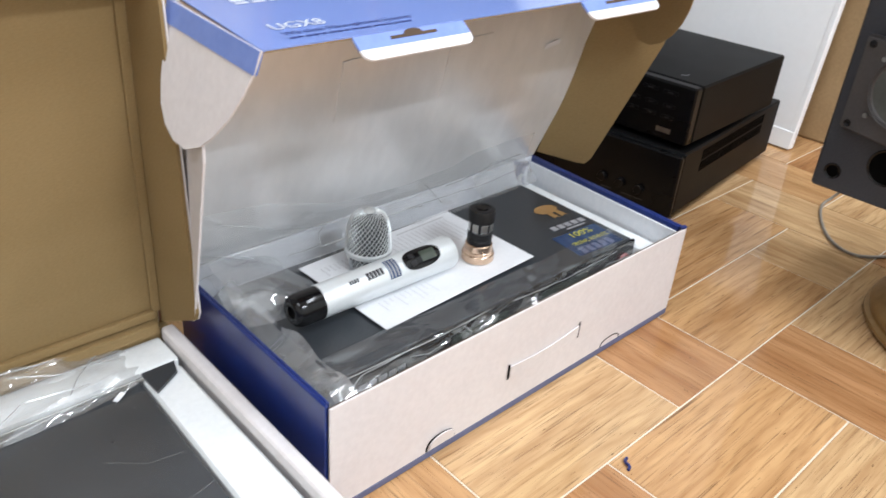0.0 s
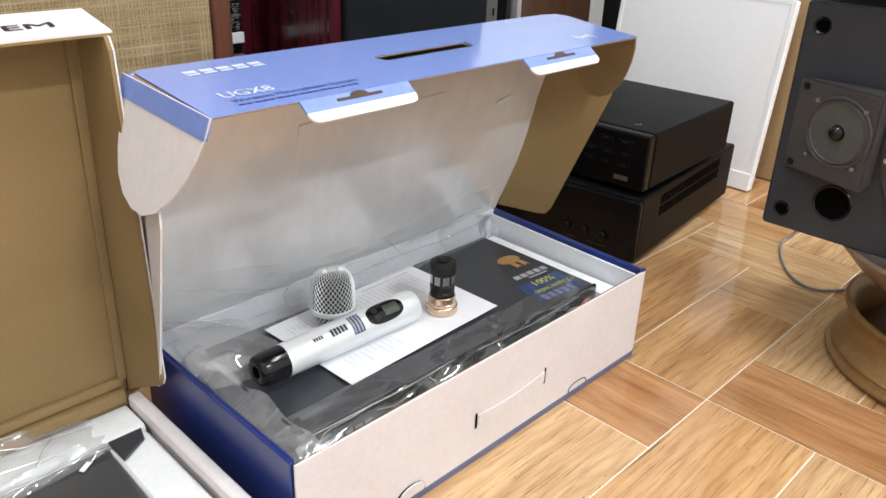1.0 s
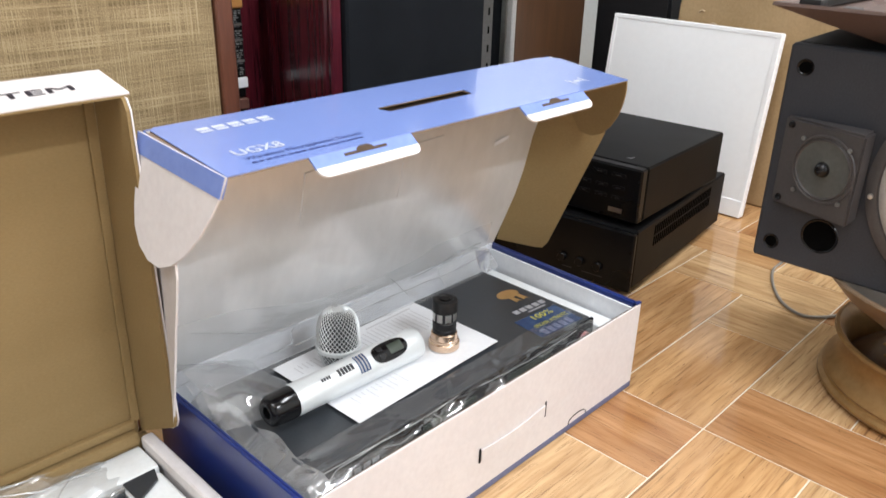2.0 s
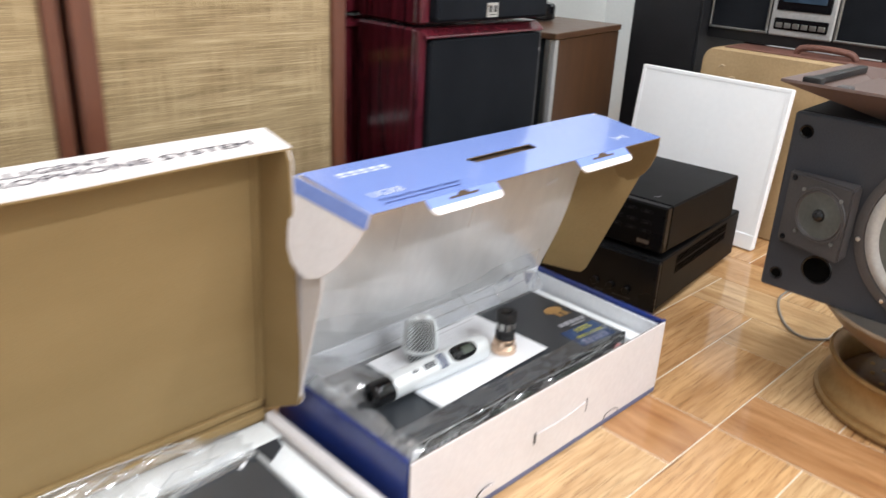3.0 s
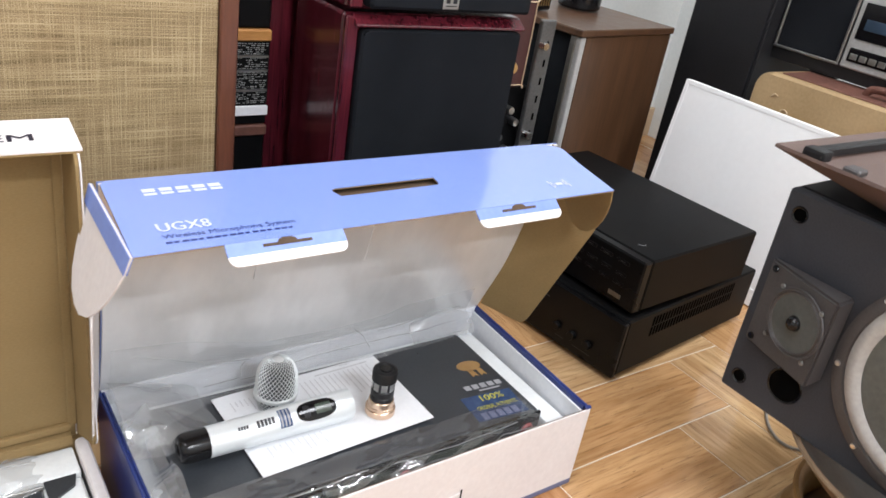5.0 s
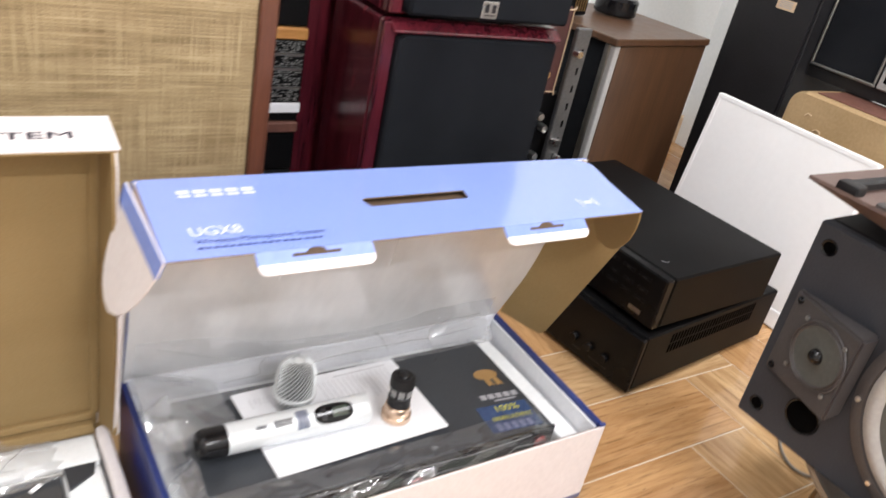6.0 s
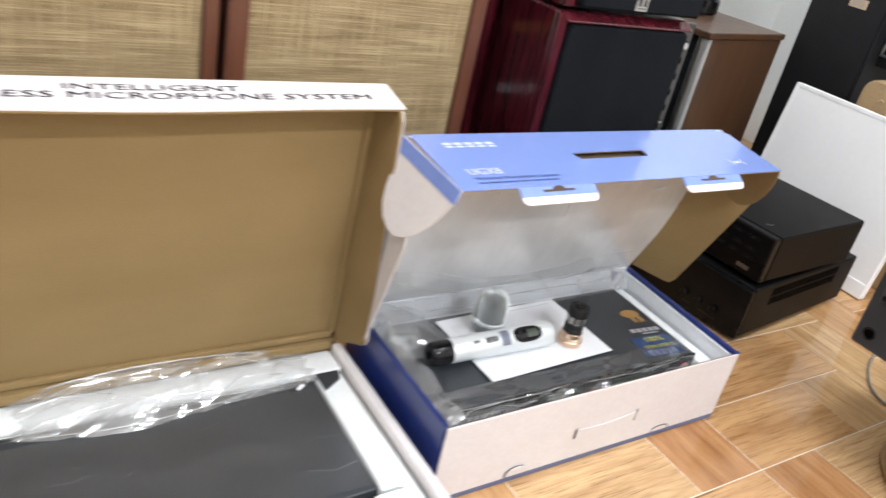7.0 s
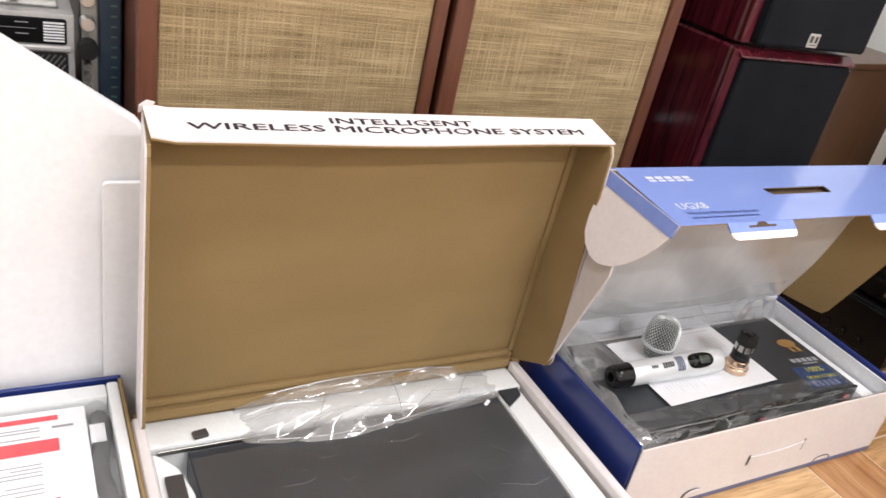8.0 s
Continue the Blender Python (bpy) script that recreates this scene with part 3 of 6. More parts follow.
part("flap_crease", box(kx1 - 0.016, -0.004, 0.02, kx1 - 0.0068, -0.0005, 0.385, 0.0016, seg=2), KRAFT, kraft_box, m=TILT)
part("torn_corner", slab([(0, 0), (0.013, 0.001), (0.017, 0.006), (0.010, 0.011), (0.002, 0.008)], 0.0015, plane_matrix((kxl - 0.006, 0.668, ktop - 0.006), (1, 0.2, 0.3), (0, -0.3, 1))), WHITE_BOARD, kraft_box)

# foam bed of the kraft box
kfoam = thing("foam_tray", I4, "white foam packing tray with cut-outs inside the box", "packing foam")
part("back_bar", box(kx0 + 0.012, 0.634, 0.006, kx1 - 0.014, 0.680, 0.068, 0.004, seg=2), FOAM, kfoam)
part("side_bar", slab([(0.2085, 0.4165), (0.236, 0.4165), (0.236, 0.275), (kx1 - 0.014, 0.275), (kx1 - 0.014, 0.634), (0.2135, 0.634)], 0.056, Matrix.Translation((0, 0, 0.006)), bevel=0.003), FOAM, kfoam)
part("side_bar", slab([(kx0 + 0.012, 0.275), (-0.230, 0.275), (-0.227, 0.42), (-0.2275, 0.50), (-0.230, 0.560), (-0.240, 0.600), (-0.256, 0.622), (kx0 + 0.012, 0.628)], 0.062, Matrix.Translation((0, 0, 0.006)), bevel=0.003), FOAM, kfoam)
part("bed", box(-0.226, 0.4135, 0.006, 0.2075, 0.634, 0.018), FOAM, kfoam)
part("front_block", slab([(-0.226, 0.275), (0.2355, 0.275), (0.2355, 0.412), (0.20, 0.412), (0.165, 0.398), (-0.21, 0.398)], 0.056, Matrix.Translation((0, 0, 0.006)), bevel=0.003), FOAM, kfoam)
part("groove_lip", slab(rounded(0.150, 0.345, 0.225, 0.392, 0.018), 0.006, Matrix.Translation((0, 0, 0.0626)), bevel=0.002), FOAM, kfoam)

# silver microphone lying in the foam of the kraft box
kmic = thing("wireless_microphone", pose(0.185, 0.322, 0.064, 0, 96, 4), "silver wireless microphone with a wire head, sunk in white foam", "microphone")
# ---- microphone parts ----


def wire_head(r=0.0238, h=0.069, ring_z=0.021, n=30, rows=24):
    """A domed wire lattice with crossing wires, open at its foot."""
    straight, dome = 0.040, 0.069 - 0.040
    prof = []
    for k in range(rows + 1):
        s = k / rows
        if s < 0.5:
            z = straight * s / 0.5
            rr = r * (0.80 + 0.19 * z / ring_z) if z < ring_z else r * (0.99 - 0.02 * (z - ring_z) / (straight - ring_z))
        else:
            a = (s - 0.5) / 0.5 * math.radians(84)
            rr, z = r * 0.97 * math.cos(a) ** 0.58, straight + dome * math.sin(a)
        prof.append((rr, z))
    b = bmesh.new()
    rings = []
    for k, (rr, z) in enumerate(prof):
        off = 0.5 * (k % 2)
        rings.append([b.verts.new((rr * math.cos(2 * math.pi * (i + off) / n), rr * math.sin(2 * math.pi * (i + off) / n), z)) for i in range(n)])
    for k in range(0, rows - 1):
        lo, mid, hi = rings[k], rings[k + 1], rings[k + 2]
        for i in range(n):
            if k % 2 == 0:
                b.faces.new((lo[i], mid[i], hi[i], mid[i - 1]))
            else:
                b.faces.new((lo[i], mid[(i + 1) % n], hi[i], mid[i]))
    return b, prof


def add_wire_head(parent, m, lab):
    b, prof = wire_head()
    head = part("wire_head", b, GRILLE_WIRE, parent, lab, m=m)
    w = head.modifiers.new("wires", "WIREFRAME")
    w.thickness, w.use_even_offset, w.use_boundary = 0.00090, False, True
    part("crown", lathe([(0.0, 0.0699), (0.0032, 0.0697), (0.0064, 0.0688)], 24), GRILLE_WIRE, head, smooth=60)
    part("head_ring", lathe([(0.0222, 0.0185), (0.0242, 0.0192), (0.0250, 0.0212), (0.0248, 0.0240), (0.0230, 0.0252)], 48), GRILLE_WIRE, head, "silver ring", smooth=40)
    # added core, not a part of the head: keeps the mesh gaps dark
    part("gap_shade_core", lathe([(rr * 0.88, z * 0.95 + 0.0006) for rr, z in prof] + [(0.0, 0.0658)], 32), MESH_GAP_DARK, head, "added dark core for the shade in the mesh gaps", smooth=60)
    return head


# ---- blue and white box, open ----
bx0, bx1, by0, by1, bh = 0.286, 0.840, 0.419, 0.692, 0.130
tx0, tx1, tx2 = 0.2765, 0.8420, 0.8620  # ends of the lid's folded strip: left, right in front, right at the back
blue_box = thing("product_box", I4, "open blue and white product box with raised lid, on the floor", "box")
t = 0.004
part("base_panel", box(bx0 + t, by0 + t, 0.001, bx1 - t, by1 - t, 0.005), WHITE_LINER, blue_box)
part("front_wall", box(bx0 + 0.002, by0, 0.0092, bx1 - 0.002, by0 + 0.0022, bh, 0.0004), WHITE_BOARD, blue_box, "pinkish white front board")
part("front_edge_band", box(bx0 + 0.002, by0 - 0.0002, 0.0006, bx1 - 0.002, by0 + t, 0.009, 0.0006), NAVY_PALE, blue_box, "slate blue bottom edge")
part("cut_edge", box(bx0 + 0.003, by0 + 0.0024, 0.02, bx1 - 0.004, by0 + 0.0036, bh - 0.0004), NOTCH, blue_box, "brown cut edge of the board")
part("back_wall", box(bx0 + t, by1 - t, 0.0015, bx1 + 0.006, by1, bh, 0.0008), WHITE_LINER, blue_box)
SKEW = Matrix.Translation((bx1, by0, 0)) @ Matrix.Rotation(radians(-2.0), 4, "Z") @ Matrix.Translation((-bx1, -by0, 0))
for nm, xa, s, sk in (("left_wall", bx0, 1, I4), ("right_wall", bx1 - t, -1, SKEW)):
    part(nm, box(xa, by0 + 0.0045, 0.0015, xa + t, by1 - 0.0005, bh + 0.001, 0.001), NAVY, blue_box, "navy blue end board", m=sk)
    xi = xa + t + 0.0004 if s > 0 else xa - 0.0034
    part("rim_fold", box(xi, by0 + t + 0.004, bh - 0.026, xi + 0.003, by1 - 0.005, bh + 0.0005, 0.0008), NAVY, blue_box, m=sk)
    xl = xi + 0.0034 if s > 0 else xi - 0.0034
    part("end_liner", box(xl, by0 + t + 0.004, 0.006, xl + 0.003, by1 - 0.005, bh - (0.006 if s < 0 else 0.014), 0.0006), WHITE_LINER, blue_box, m=sk)
part("worn_corner", slab([(0, 0), (0.010, -0.001), (0.012, 0.004), (0.004, 0.006)], 0.002, Matrix.Translation((bx1 - 0.011, by0 + 0.001, bh + 0.0005))), NAVY, blue_box, "scuffed blue corner")
# punched slots and cuts in the front
fm = plane_matrix((0, by0 - 0.0006, 0), (1, 0, 0), (0, 0, 1))
arc_lo = [(0.520 + 0.114 * k / 14, 0.0495 + 0.004 * k / 14 - 0.004 * math.sin(math.pi * k / 14)) for k in range(15)]
arc_hi = [(x, z + 0.0145) for x, z in arc_lo[::-1]]
part("punched_strip", slab(arc_lo + arc_hi, 0.0014, fm), WHITE_BOARD, blue_box, smooth=30)
bars("slit", [(0.5165, 0.047, 0.5195, 0.067)], HOLE, blue_box, plane_matrix((0, by0 - 0.0009, 0), (1, 0, 0), (0, 0, 1)))
bars("slit", [(0.6345, 0.050, 0.6375, 0.072)], HOLE, blue_box, plane_matrix((0, by0 - 0.0009, 0), (1, 0, 0), (0, 0, 1)))
for xa, hole in ((0.405, True), (0.690, False)):
    arc = [(xa + 0.019 - 0.019 * math.cos(a), by0 - 0.0004, 0.0095 + (0.016 if hole else 0.010) * math.sin(a) ** 0.6) for a in np.linspace(0.02, math.pi - 0.02, 13)]
    part("thumb_cut", tube(arc, 0.0006 if not hole else 0.0011, 6), HOLE, blue_box)
    if hole:
        part("thumb_tab", slab([(xa + 0.019 + 0.017 * math.cos(a), 0.0095 + 0.014 * abs(math.sin(a)) ** 0.6) for a in np.linspace(0, math.pi, 12)], 0.0012, plane_matrix((0, by0 - 0.0012, 0), (1, 0, 0.012), (0, -0.08, 1))), WHITE_BOARD, blue_box)
# lid panel from the back edge up to the folded front strip
L0, L1, L2 = Vector((0, by1 - 0.002, bh + 0.001)), Vector((0, 0.6205, 0.4270)), Vector((0, 0.4815, 0.4192))


def lid_grid(x0, x1, p, q, n, k, off, amp, thick, grow=(0.0, 0.0)):
    """A board between the lines p and q, slightly bowed and dented."""
    nrm = (q - p).cross(Vector((1, 0, 0))).normalized()
    b = bmesh.new()
    two = []
    for side in (0, 1):
        g = []
        for j in range(k + 1):
            row = []
            for i in range(n + 1):
                u, v = i / n, j / k
                c = p.lerp(q, v) + Vector((x0 + (x1 - x0) * u + v * (grow[0] + (grow[1] - grow[0]) * u), 0, 0))
                d = amp * (noise.noise(Vector((c.x * 9, v * 4, 3.3))) + 0.4 * noise.noise(Vector((c.x * 26, v * 11, 1.3)))) * math.sin(math.pi * v) ** 0.5 if 0 < v < 1 else 0.0
                c.y -= 0.013 * math.sin(math.pi * v)
                row.append(b.verts.new(c + nrm * (off + d + side * thick)))
            g.append(row)
        two.append(g)
    for g in two:
        for j in range(k):
            for i in range(n):
                b.faces.new((g[j][i], g[j][i + 1], g[j + 1][i + 1], g[j + 1][i]))
    a, c = two
    for j in range(k):
        for i in (0, n):
            b.faces.new((a[j][i], a[j + 1][i], c[j + 1][i], c[j][i]))
    for i in range(n):
        for j in (0, k):
            b.faces.new((a[j][i], a[j][i + 1], c[j][i + 1], c[j][i]))
    return b


lid = part("lid_panel", lid_grid(bx0 + 0.003, bx1 + 0.009, L0, L1 - Vector((0, -0.001, 0.004)), 40, 20, 0.0, 0.0012, 0.003, (-0.006, 0.024)), GREY_LINER, blue_box, "grey laminated inside of the lid", smooth=60)
part("lid_cover", lid_grid(bx0 + 0.002, bx1 + 0.010, L0 + Vector((0, 0.004, 0)), L1 + Vector((0, 0.0055, -0.003)), 20, 10, 0.0, 0.0, 0.001, (-0.006, 0.024)), BLUE_TOP, blue_box, "light blue outside of the lid")
# pressed outlines of the handle fold in the lid
lu = (L1 - L0).normalized()


def on_lid(x, v, lift):
    c = L0 + (L1 - L0) * v + Vector((x, -0.013 * math.sin(math.pi * v), 0))
    nrm = lu.cross(Vector((1, 0, 0))).normalized()
    return c - nrm * lift * (1 if nrm.y > 0 else -1)


for xa, xb in ((0.452, 0.515), (0.600, 0.668)):
    part("pressed_fold", tube([on_lid(xa, 0.50, 0.0003), on_lid(xa + 0.003, 0.70, 0.0003), on_lid(xa + 0.008, 0.725, 0.0003), on_lid(xb, 0.735, 0.0003)], 0.0009, 8), GREY_LINER, blue_box, smooth=60)
part("tape_patch", slab(rounded(0, 0, 0.030, 0.007, 0.001), 0.0002, plane_matrix(on_lid(0.770, 0.62, 0.0024), (1, 0, 0.16), lu)), WHITE_LINER, blue_box)
# folded strip on top, with a slot for the handle
nrm2 = (L2 - L1).cross(Vector((1, 0, 0))).normalized()
if nrm2.z < 0:
    nrm2 = -nrm2
sw = (L2 - L1).length
top_m = plane_matrix(L2, (1, 0, 0), L1 - L2)  # local x along the box, y towards the back, z up


def slotted_top(thick, off):
    """The strip in two halves that meet at the ends of the handle slot; its back corners are rounded."""
    b = bmesh.new()
    lo = [(0.4990, 0.0605), (0.6205, 0.0620), (0.6235, 0.0655)]
    hi = [(0.6262, 0.0805), (0.5010, 0.0790), (0.4955, 0.0765)]
    xm = tx1 + (tx2 - tx1) * 0.5
    corner = [(tx2 - 0.034 + 0.034 * math.cos(w), sw - 0.022 + 0.022 * math.sin(w)) for w in np.linspace(0, math.pi / 2, 7)]
    left, right = b.verts.new((tx0 + 0.003, 0.070, off)), b.verts.new((xm, 0.072, off))
    a = b.verts.new((0.4945, 0.0720, off))
    c = b.verts.new((0.6250, 0.0725, off))

    def vs(pts):
        return [b.verts.new((x, y, off)) for x, y in pts]

    b.faces.new([left] + vs([(tx0, 0.0), (tx1, 0.0)]) + [right, c] + vs(lo[::-1]) + [a])
    b.faces.new([left, a] + vs(hi[::-1]) + [c, right] + vs(corner + [(tx0 + 0.012, sw), (tx0 + 0.006, sw - 0.006)]))
    r = bmesh.ops.extrude_face_region(b, geom=b.faces[:])
    bmesh.ops.translate(b, verts=[q for q in r["geom"] if isinstance(q, bmesh.types.BMVert)], vec=(0, 0, -thick))
    b.transform(top_m)
    return b


top = part("lid_front_strip", slotted_top(0.001, 0.0), BLUE_TOP, blue_box, "light blue printed strip with a handle slot")
part("strip_inside", slotted_top(0.0010, -0.0012), KRAFT, blue_box)


# dark sheet, wider than the slot, that paints the shade seen through it
part("slot_shade_flap", slab(rounded(0.486, 0.054, 0.640, 0.112, 0.004), 0.001, top_m @ Matrix.Translation((0, 0, -0.0085))), NOTCH, blue_box, "brown flap coloured dark for the shade in the handle slot")


def on_top(x, y, lift=0.0005):
    return top_m @ Matrix.Translation((x, y, lift))


# brand mark as plain blocks, then readable lines
bars("brand_mark", [(k * 0.0158, 0, k * 0.0158 + 0.0122, 0.0048) for k in range(5)] + [(k * 0.0158, 0.0066, k * 0.0158 + 0.0122, 0.0135) for k in range(5)], WHITE_INK, top, on_top(0.314, 0.1010), "white brand blocks")
lettering("model_mark", "UGX8", WHITE_INK, top, on_top(0.3070, 0.0330), 0.0145, 0.0470, "white model letters", bold=0.0008)
lettering("line_print", "Wireless Microphone System", NAVY_INK, top, on_top(0.3075, 0.0185), 0.0095, 0.1225, "dark blue line of print")
bars("small_print", [(0.0070 * k, 0, 0.0070 * k + 0.0054 - 0.0012 * (k % 3 == 1), 0.0028) for k in range(17)], NAVY_INK, top, on_top(0.3075, 0.0125), "thin dark blue line of print")
bars("round_mark", [(-0.0055, -0.003, 0.0055, 0.003), (-0.0135, -0.009, -0.0118, 0.009), (-0.0100, -0.006, -0.0083, 0.006), (0.0118, -0.009, 0.0135, 0.009), (0.0083, -0.006, 0.0100, 0.006)], WHITE_INK, top, on_top(0.777, 0.031), "white round symbol")
# tuck tabs on the front edge
for xa, xb in ((0.3530, 0.4690), (0.6290, 0.7450)):
    tm = plane_matrix(L2 + Vector((0, 0.0005, -0.0002)), (1, 0, 0), (0, -0.80, -0.60))
    tab = part("tuck_tab", slab(rounded(xa, 0.0, xb, 0.0135, 0.0), 0.002, tm), BLUE_EDGE, blue_box, "blue tuck tab")
    part("tab_edge", slab(rounded(xa, 0.0135, xb, 0.0235, (0, 0, 0.009, 0.009)), 0.002, tm), WHITE_BOARD, tab, "white rounded tab edge")
    xm = (xa + xb) / 2
    notch = [(xm - 0.024, 0.0078), (xm - 0.024, 0.0050), (xm - 0.010, 0.0050), (xm - 0.008, 0.0022), (xm - 0.004, 0.0008), (xm + 0.004, 0.0008), (xm + 0.008, 0.0022), (xm + 0.010, 0.0050), (xm + 0.024, 0.0050), (xm + 0.024, 0.0078)]
    # dark brown pieces paint the shaded board inside the notch
    part("tab_notch", slab(notch, 0.0008, tm @ Matrix.Translation((0, 0, -0.0005))), NOTCH, tab, "punched notch, brown board coloured dark for its shade")
    part("tab_notch", slab([(x, y) for x, y in notch], 0.0008, tm @ Matrix.Translation((0, 0, 0.0017))), NOTCH, tab)


EAR = [(0.0, 0.0), (0.003, 0.016), (0.012, 0.036), (0.026, 0.058), (0.044, 0.079), (0.062, 0.095), (0.080, 0.1045), (0.096, 0.1045), (0.110, 0.097), (0.120, 0.083), (0.1255, 0.064), (0.129, 0.040), (0.132, 0.020), (0.1355, 0.0)]
EAR = [(x * 1.025 - 0.013 * math.sin(math.pi * x / 0.1355), y * 0.965) for x, y in EAR]


def ear(name, x, out, lift, thick, mat, lab="", cut=None, lean=0.0):
    """The rounded flap at an end of the strip, hanging down and splayed outwards."""
    m = plane_matrix((x, L2.y, L2.z - 0.001), L1 - L2 + Vector((lean, 0, 0)), (out, 0.012, -0.104))
    pts = EAR if cut is None else [(0.0, 0.0), (0.0012, cut), (0.1350, cut), (0.1385, 0.0)]
    return part(name, slab(pts, thick, m @ Matrix.Translation((0, 0, lift))), mat, blue_box, lab)


ear("end_flap", tx0, -0.030, 0.0, 0.002, WHITE_BOARD, "white rounded end flap")
ear("ear_band", tx0, -0.030, 0.0022, 0.0006, BLUE_EDGE, "light blue band above the flap", 0.018)
ear("ear_band", tx0, -0.030, -0.0008, 0.0006, BLUE_EDGE, "", 0.018)
ear("end_flap", tx1 - 0.001, 0.036, 0.0, 0.002, KRAFT, "brown kraft side of the end flap", None, tx2 - tx1)
# dust flaps on the sides of the lid panel
part("dust_flap", flap([(0.288, 0.689, 0.132), (0.271, 0.632, 0.118), (0.266, 0.614, 0.120), (0.265, 0.604, 0.128), (0.269, 0.533, 0.318), (0.270, 0.534, 0.330), (0.272, 0.543, 0.339), (0.281, 0.622, 0.365)], 0.002), WHITE_BOARD, blue_box, "white dust flap")
part("dust_flap", flap([(bx1 + 0.012, 0.686, 0.138), (0.8755, 0.628, 0.1355), (0.8755, 0.616, 0.1365), (0.8745, 0.607, 0.146), (0.868, 0.529, 0.326), (0.867, 0.528, 0.338), (0.866, 0.535, 0.350), (0.862, 0.575, 0.386), (bx1 + 0.026, 0.612, 0.398)], 0.002), KRAFT, blue_box, "brown kraft dust flap")

# foam and receiver inside the blue box
bfoam = thing("foam_tray", I4, "white foam packing under the receiver in the blue box", "packing foam")
part("bed", box(bx0 + 0.012, by0 + 0.010, 0.006, bx1 - 0.012, by1 - 0.006, 0.062, 0.004, seg=2), FOAM, bfoam)
part("end_block", box(0.795, by0 + 0.012, 0.0625, bx1 - 0.013, by1 - 0.010, 0.098, 0.005, seg=2), FOAM, bfoam)
part("end_block", box(bx0 + 0.014, by0 + 0.012, 0.0625, 0.318, by1 - 0.010, 0.086, 0.005, seg=2), FOAM, bfoam)
part("back_block", box(0.325, 0.668, 0.0625, 0.790, by1 - 0.008, 0.094, 0.005, seg=2), FOAM, bfoam)

dx0, dx1, dy0, dy1, dz0, dz1 = 0.330, 0.790, 0.460, 0.659, 0.0628, 0.1105
recv = thing("wireless_receiver", I4, "dark grey microphone receiver in a clear plastic bag", "receiver")
part("case", box(dx0, dy0 + 0.006, dz0, dx1, dy1, dz1, 0.0012), DEVICE, recv, "dark grey painted metal case")
face = part("front_panel", box(dx0 - 0.002, dy0, dz0 + 0.0005, dx1 + 0.002, dy0 + 0.0055, dz1 + 0.0004, 0.0015), BLACK_GLOSS, recv, "black front panel")
fpm = plane_matrix((0, dy0 - 0.0006, 0), (1, 0, 0), (0, 0, 1))
for xa in (0.470, 0.610):
    part("display", slab(rounded(xa, 0.074, xa + 0.085, 0.100, 0.002), 0.0008, fpm), DISPLAY, face, "pale green display")
for xa, zk in ((0.578, 0.080), (0.770, 0.088)):
    part("knob", lathe([(0.0, 0.004), (0.009, 0.004), (0.010, 0.0), (0.0, 0.0)], 24, m=plane_matrix((xa, dy0 - 0.0005, zk), (1, 0, 0), (0, 0, 1))), RED_PLASTIC, face, "red knob", smooth=True)
bars("model_print", [(k * 0.012, 0, k * 0.012 + 0.009, 0.007) for k in range(5)] + [(k * 0.010, -0.012, k * 0.010 + 0.008, -0.005) for k in range(4)], GREY_INK, face, plane_matrix((0.350, dy0 - 0.0007, 0.090), (1, 0, 0), (0, 0, 1)))
part("screw", lathe([(0.0, 0.0008), (0.0016, 0.0006), (0.002, 0.0), (0.0, 0.0)], 14, m=Matrix.Translation((0.706, 0.637, dz1 + 0.0001))), BLACK_INK, recv, smooth=True)
# sticker on the lid of the receiver
ts = dz1 + 0.0004
sm = Matrix.Translation((0.742, 0.534, ts)) @ Matrix.Rotation(radians(-4), 4, "Z")
b = bmesh.new()
pts = [(0.0185 * (1 + 0.06 * (k % 2)) * math.cos(2 * math.pi * k / 36) + 0.012, 0.011 * (1 + 0.06 * (k % 2)) * math.sin(2 * math.pi * k / 36) + 0.050) for k in range(36)]
b.faces.new([b.verts.new((x, y, 0)) for x, y in pts])
for dx in (0.004, 0.018):
    b.faces.new([b.verts.new((x, y, 0)) for x, y in ((dx, 0.040), (dx + 0.008, 0.041), (dx + 0.011, 0.024), (dx + 0.006, 0.028), (dx + 0.001, 0.024))])
sticker = part("rosette_print", b, GOLD_INK, recv, "gold rosette on the sticker", m=sm @ Matrix.Translation((0, 0, 0.0003)))
bars("brand_mark", [(-0.022 + k * 0.0125, 0.000, -0.022 + k * 0.0125 + 0.0095, 0.0095) for k in range(5)] + [(-0.004, -0.006, 0.030, -0.003)], GREY_INK, recv, sm @ Matrix.Translation((0, 0, 0.0003)), "grey brand blocks")
bars("sticker_band", [(-0.040, -0.062, 0.040, -0.012)], STICKER_BLUE, recv, sm, "dark blue printed band")
lettering("sticker_print", "100%", YELLOW_INK, recv, sm @ Matrix.Translation((-0.012, -0.026, 0.0004)), 0.0115, 0.036, "yellow print")
lettering("sticker_print", "ORIGINAL AUTHENTIC", YELLOW_INK, recv, sm @ Matrix.Translation((-0.028, -0.042, 0.0004)), 0.0075, 0.064, "yellow print")
bars("photo_print", [(-0.030 + 0.012 * k, -0.060, -0.021 + 0.012 * k, -0.047) for k in range(5)], NAVY_PALE, recv, sm @ Matrix.Translation((0, 0, 0.0003)), "grey picture blocks")

# clear bag round the receiver: bunched behind, draped in front
bag = thing("plastic_bag", I4, "crumpled clear plastic bag bunched up behind the receiver", "plastic bag")


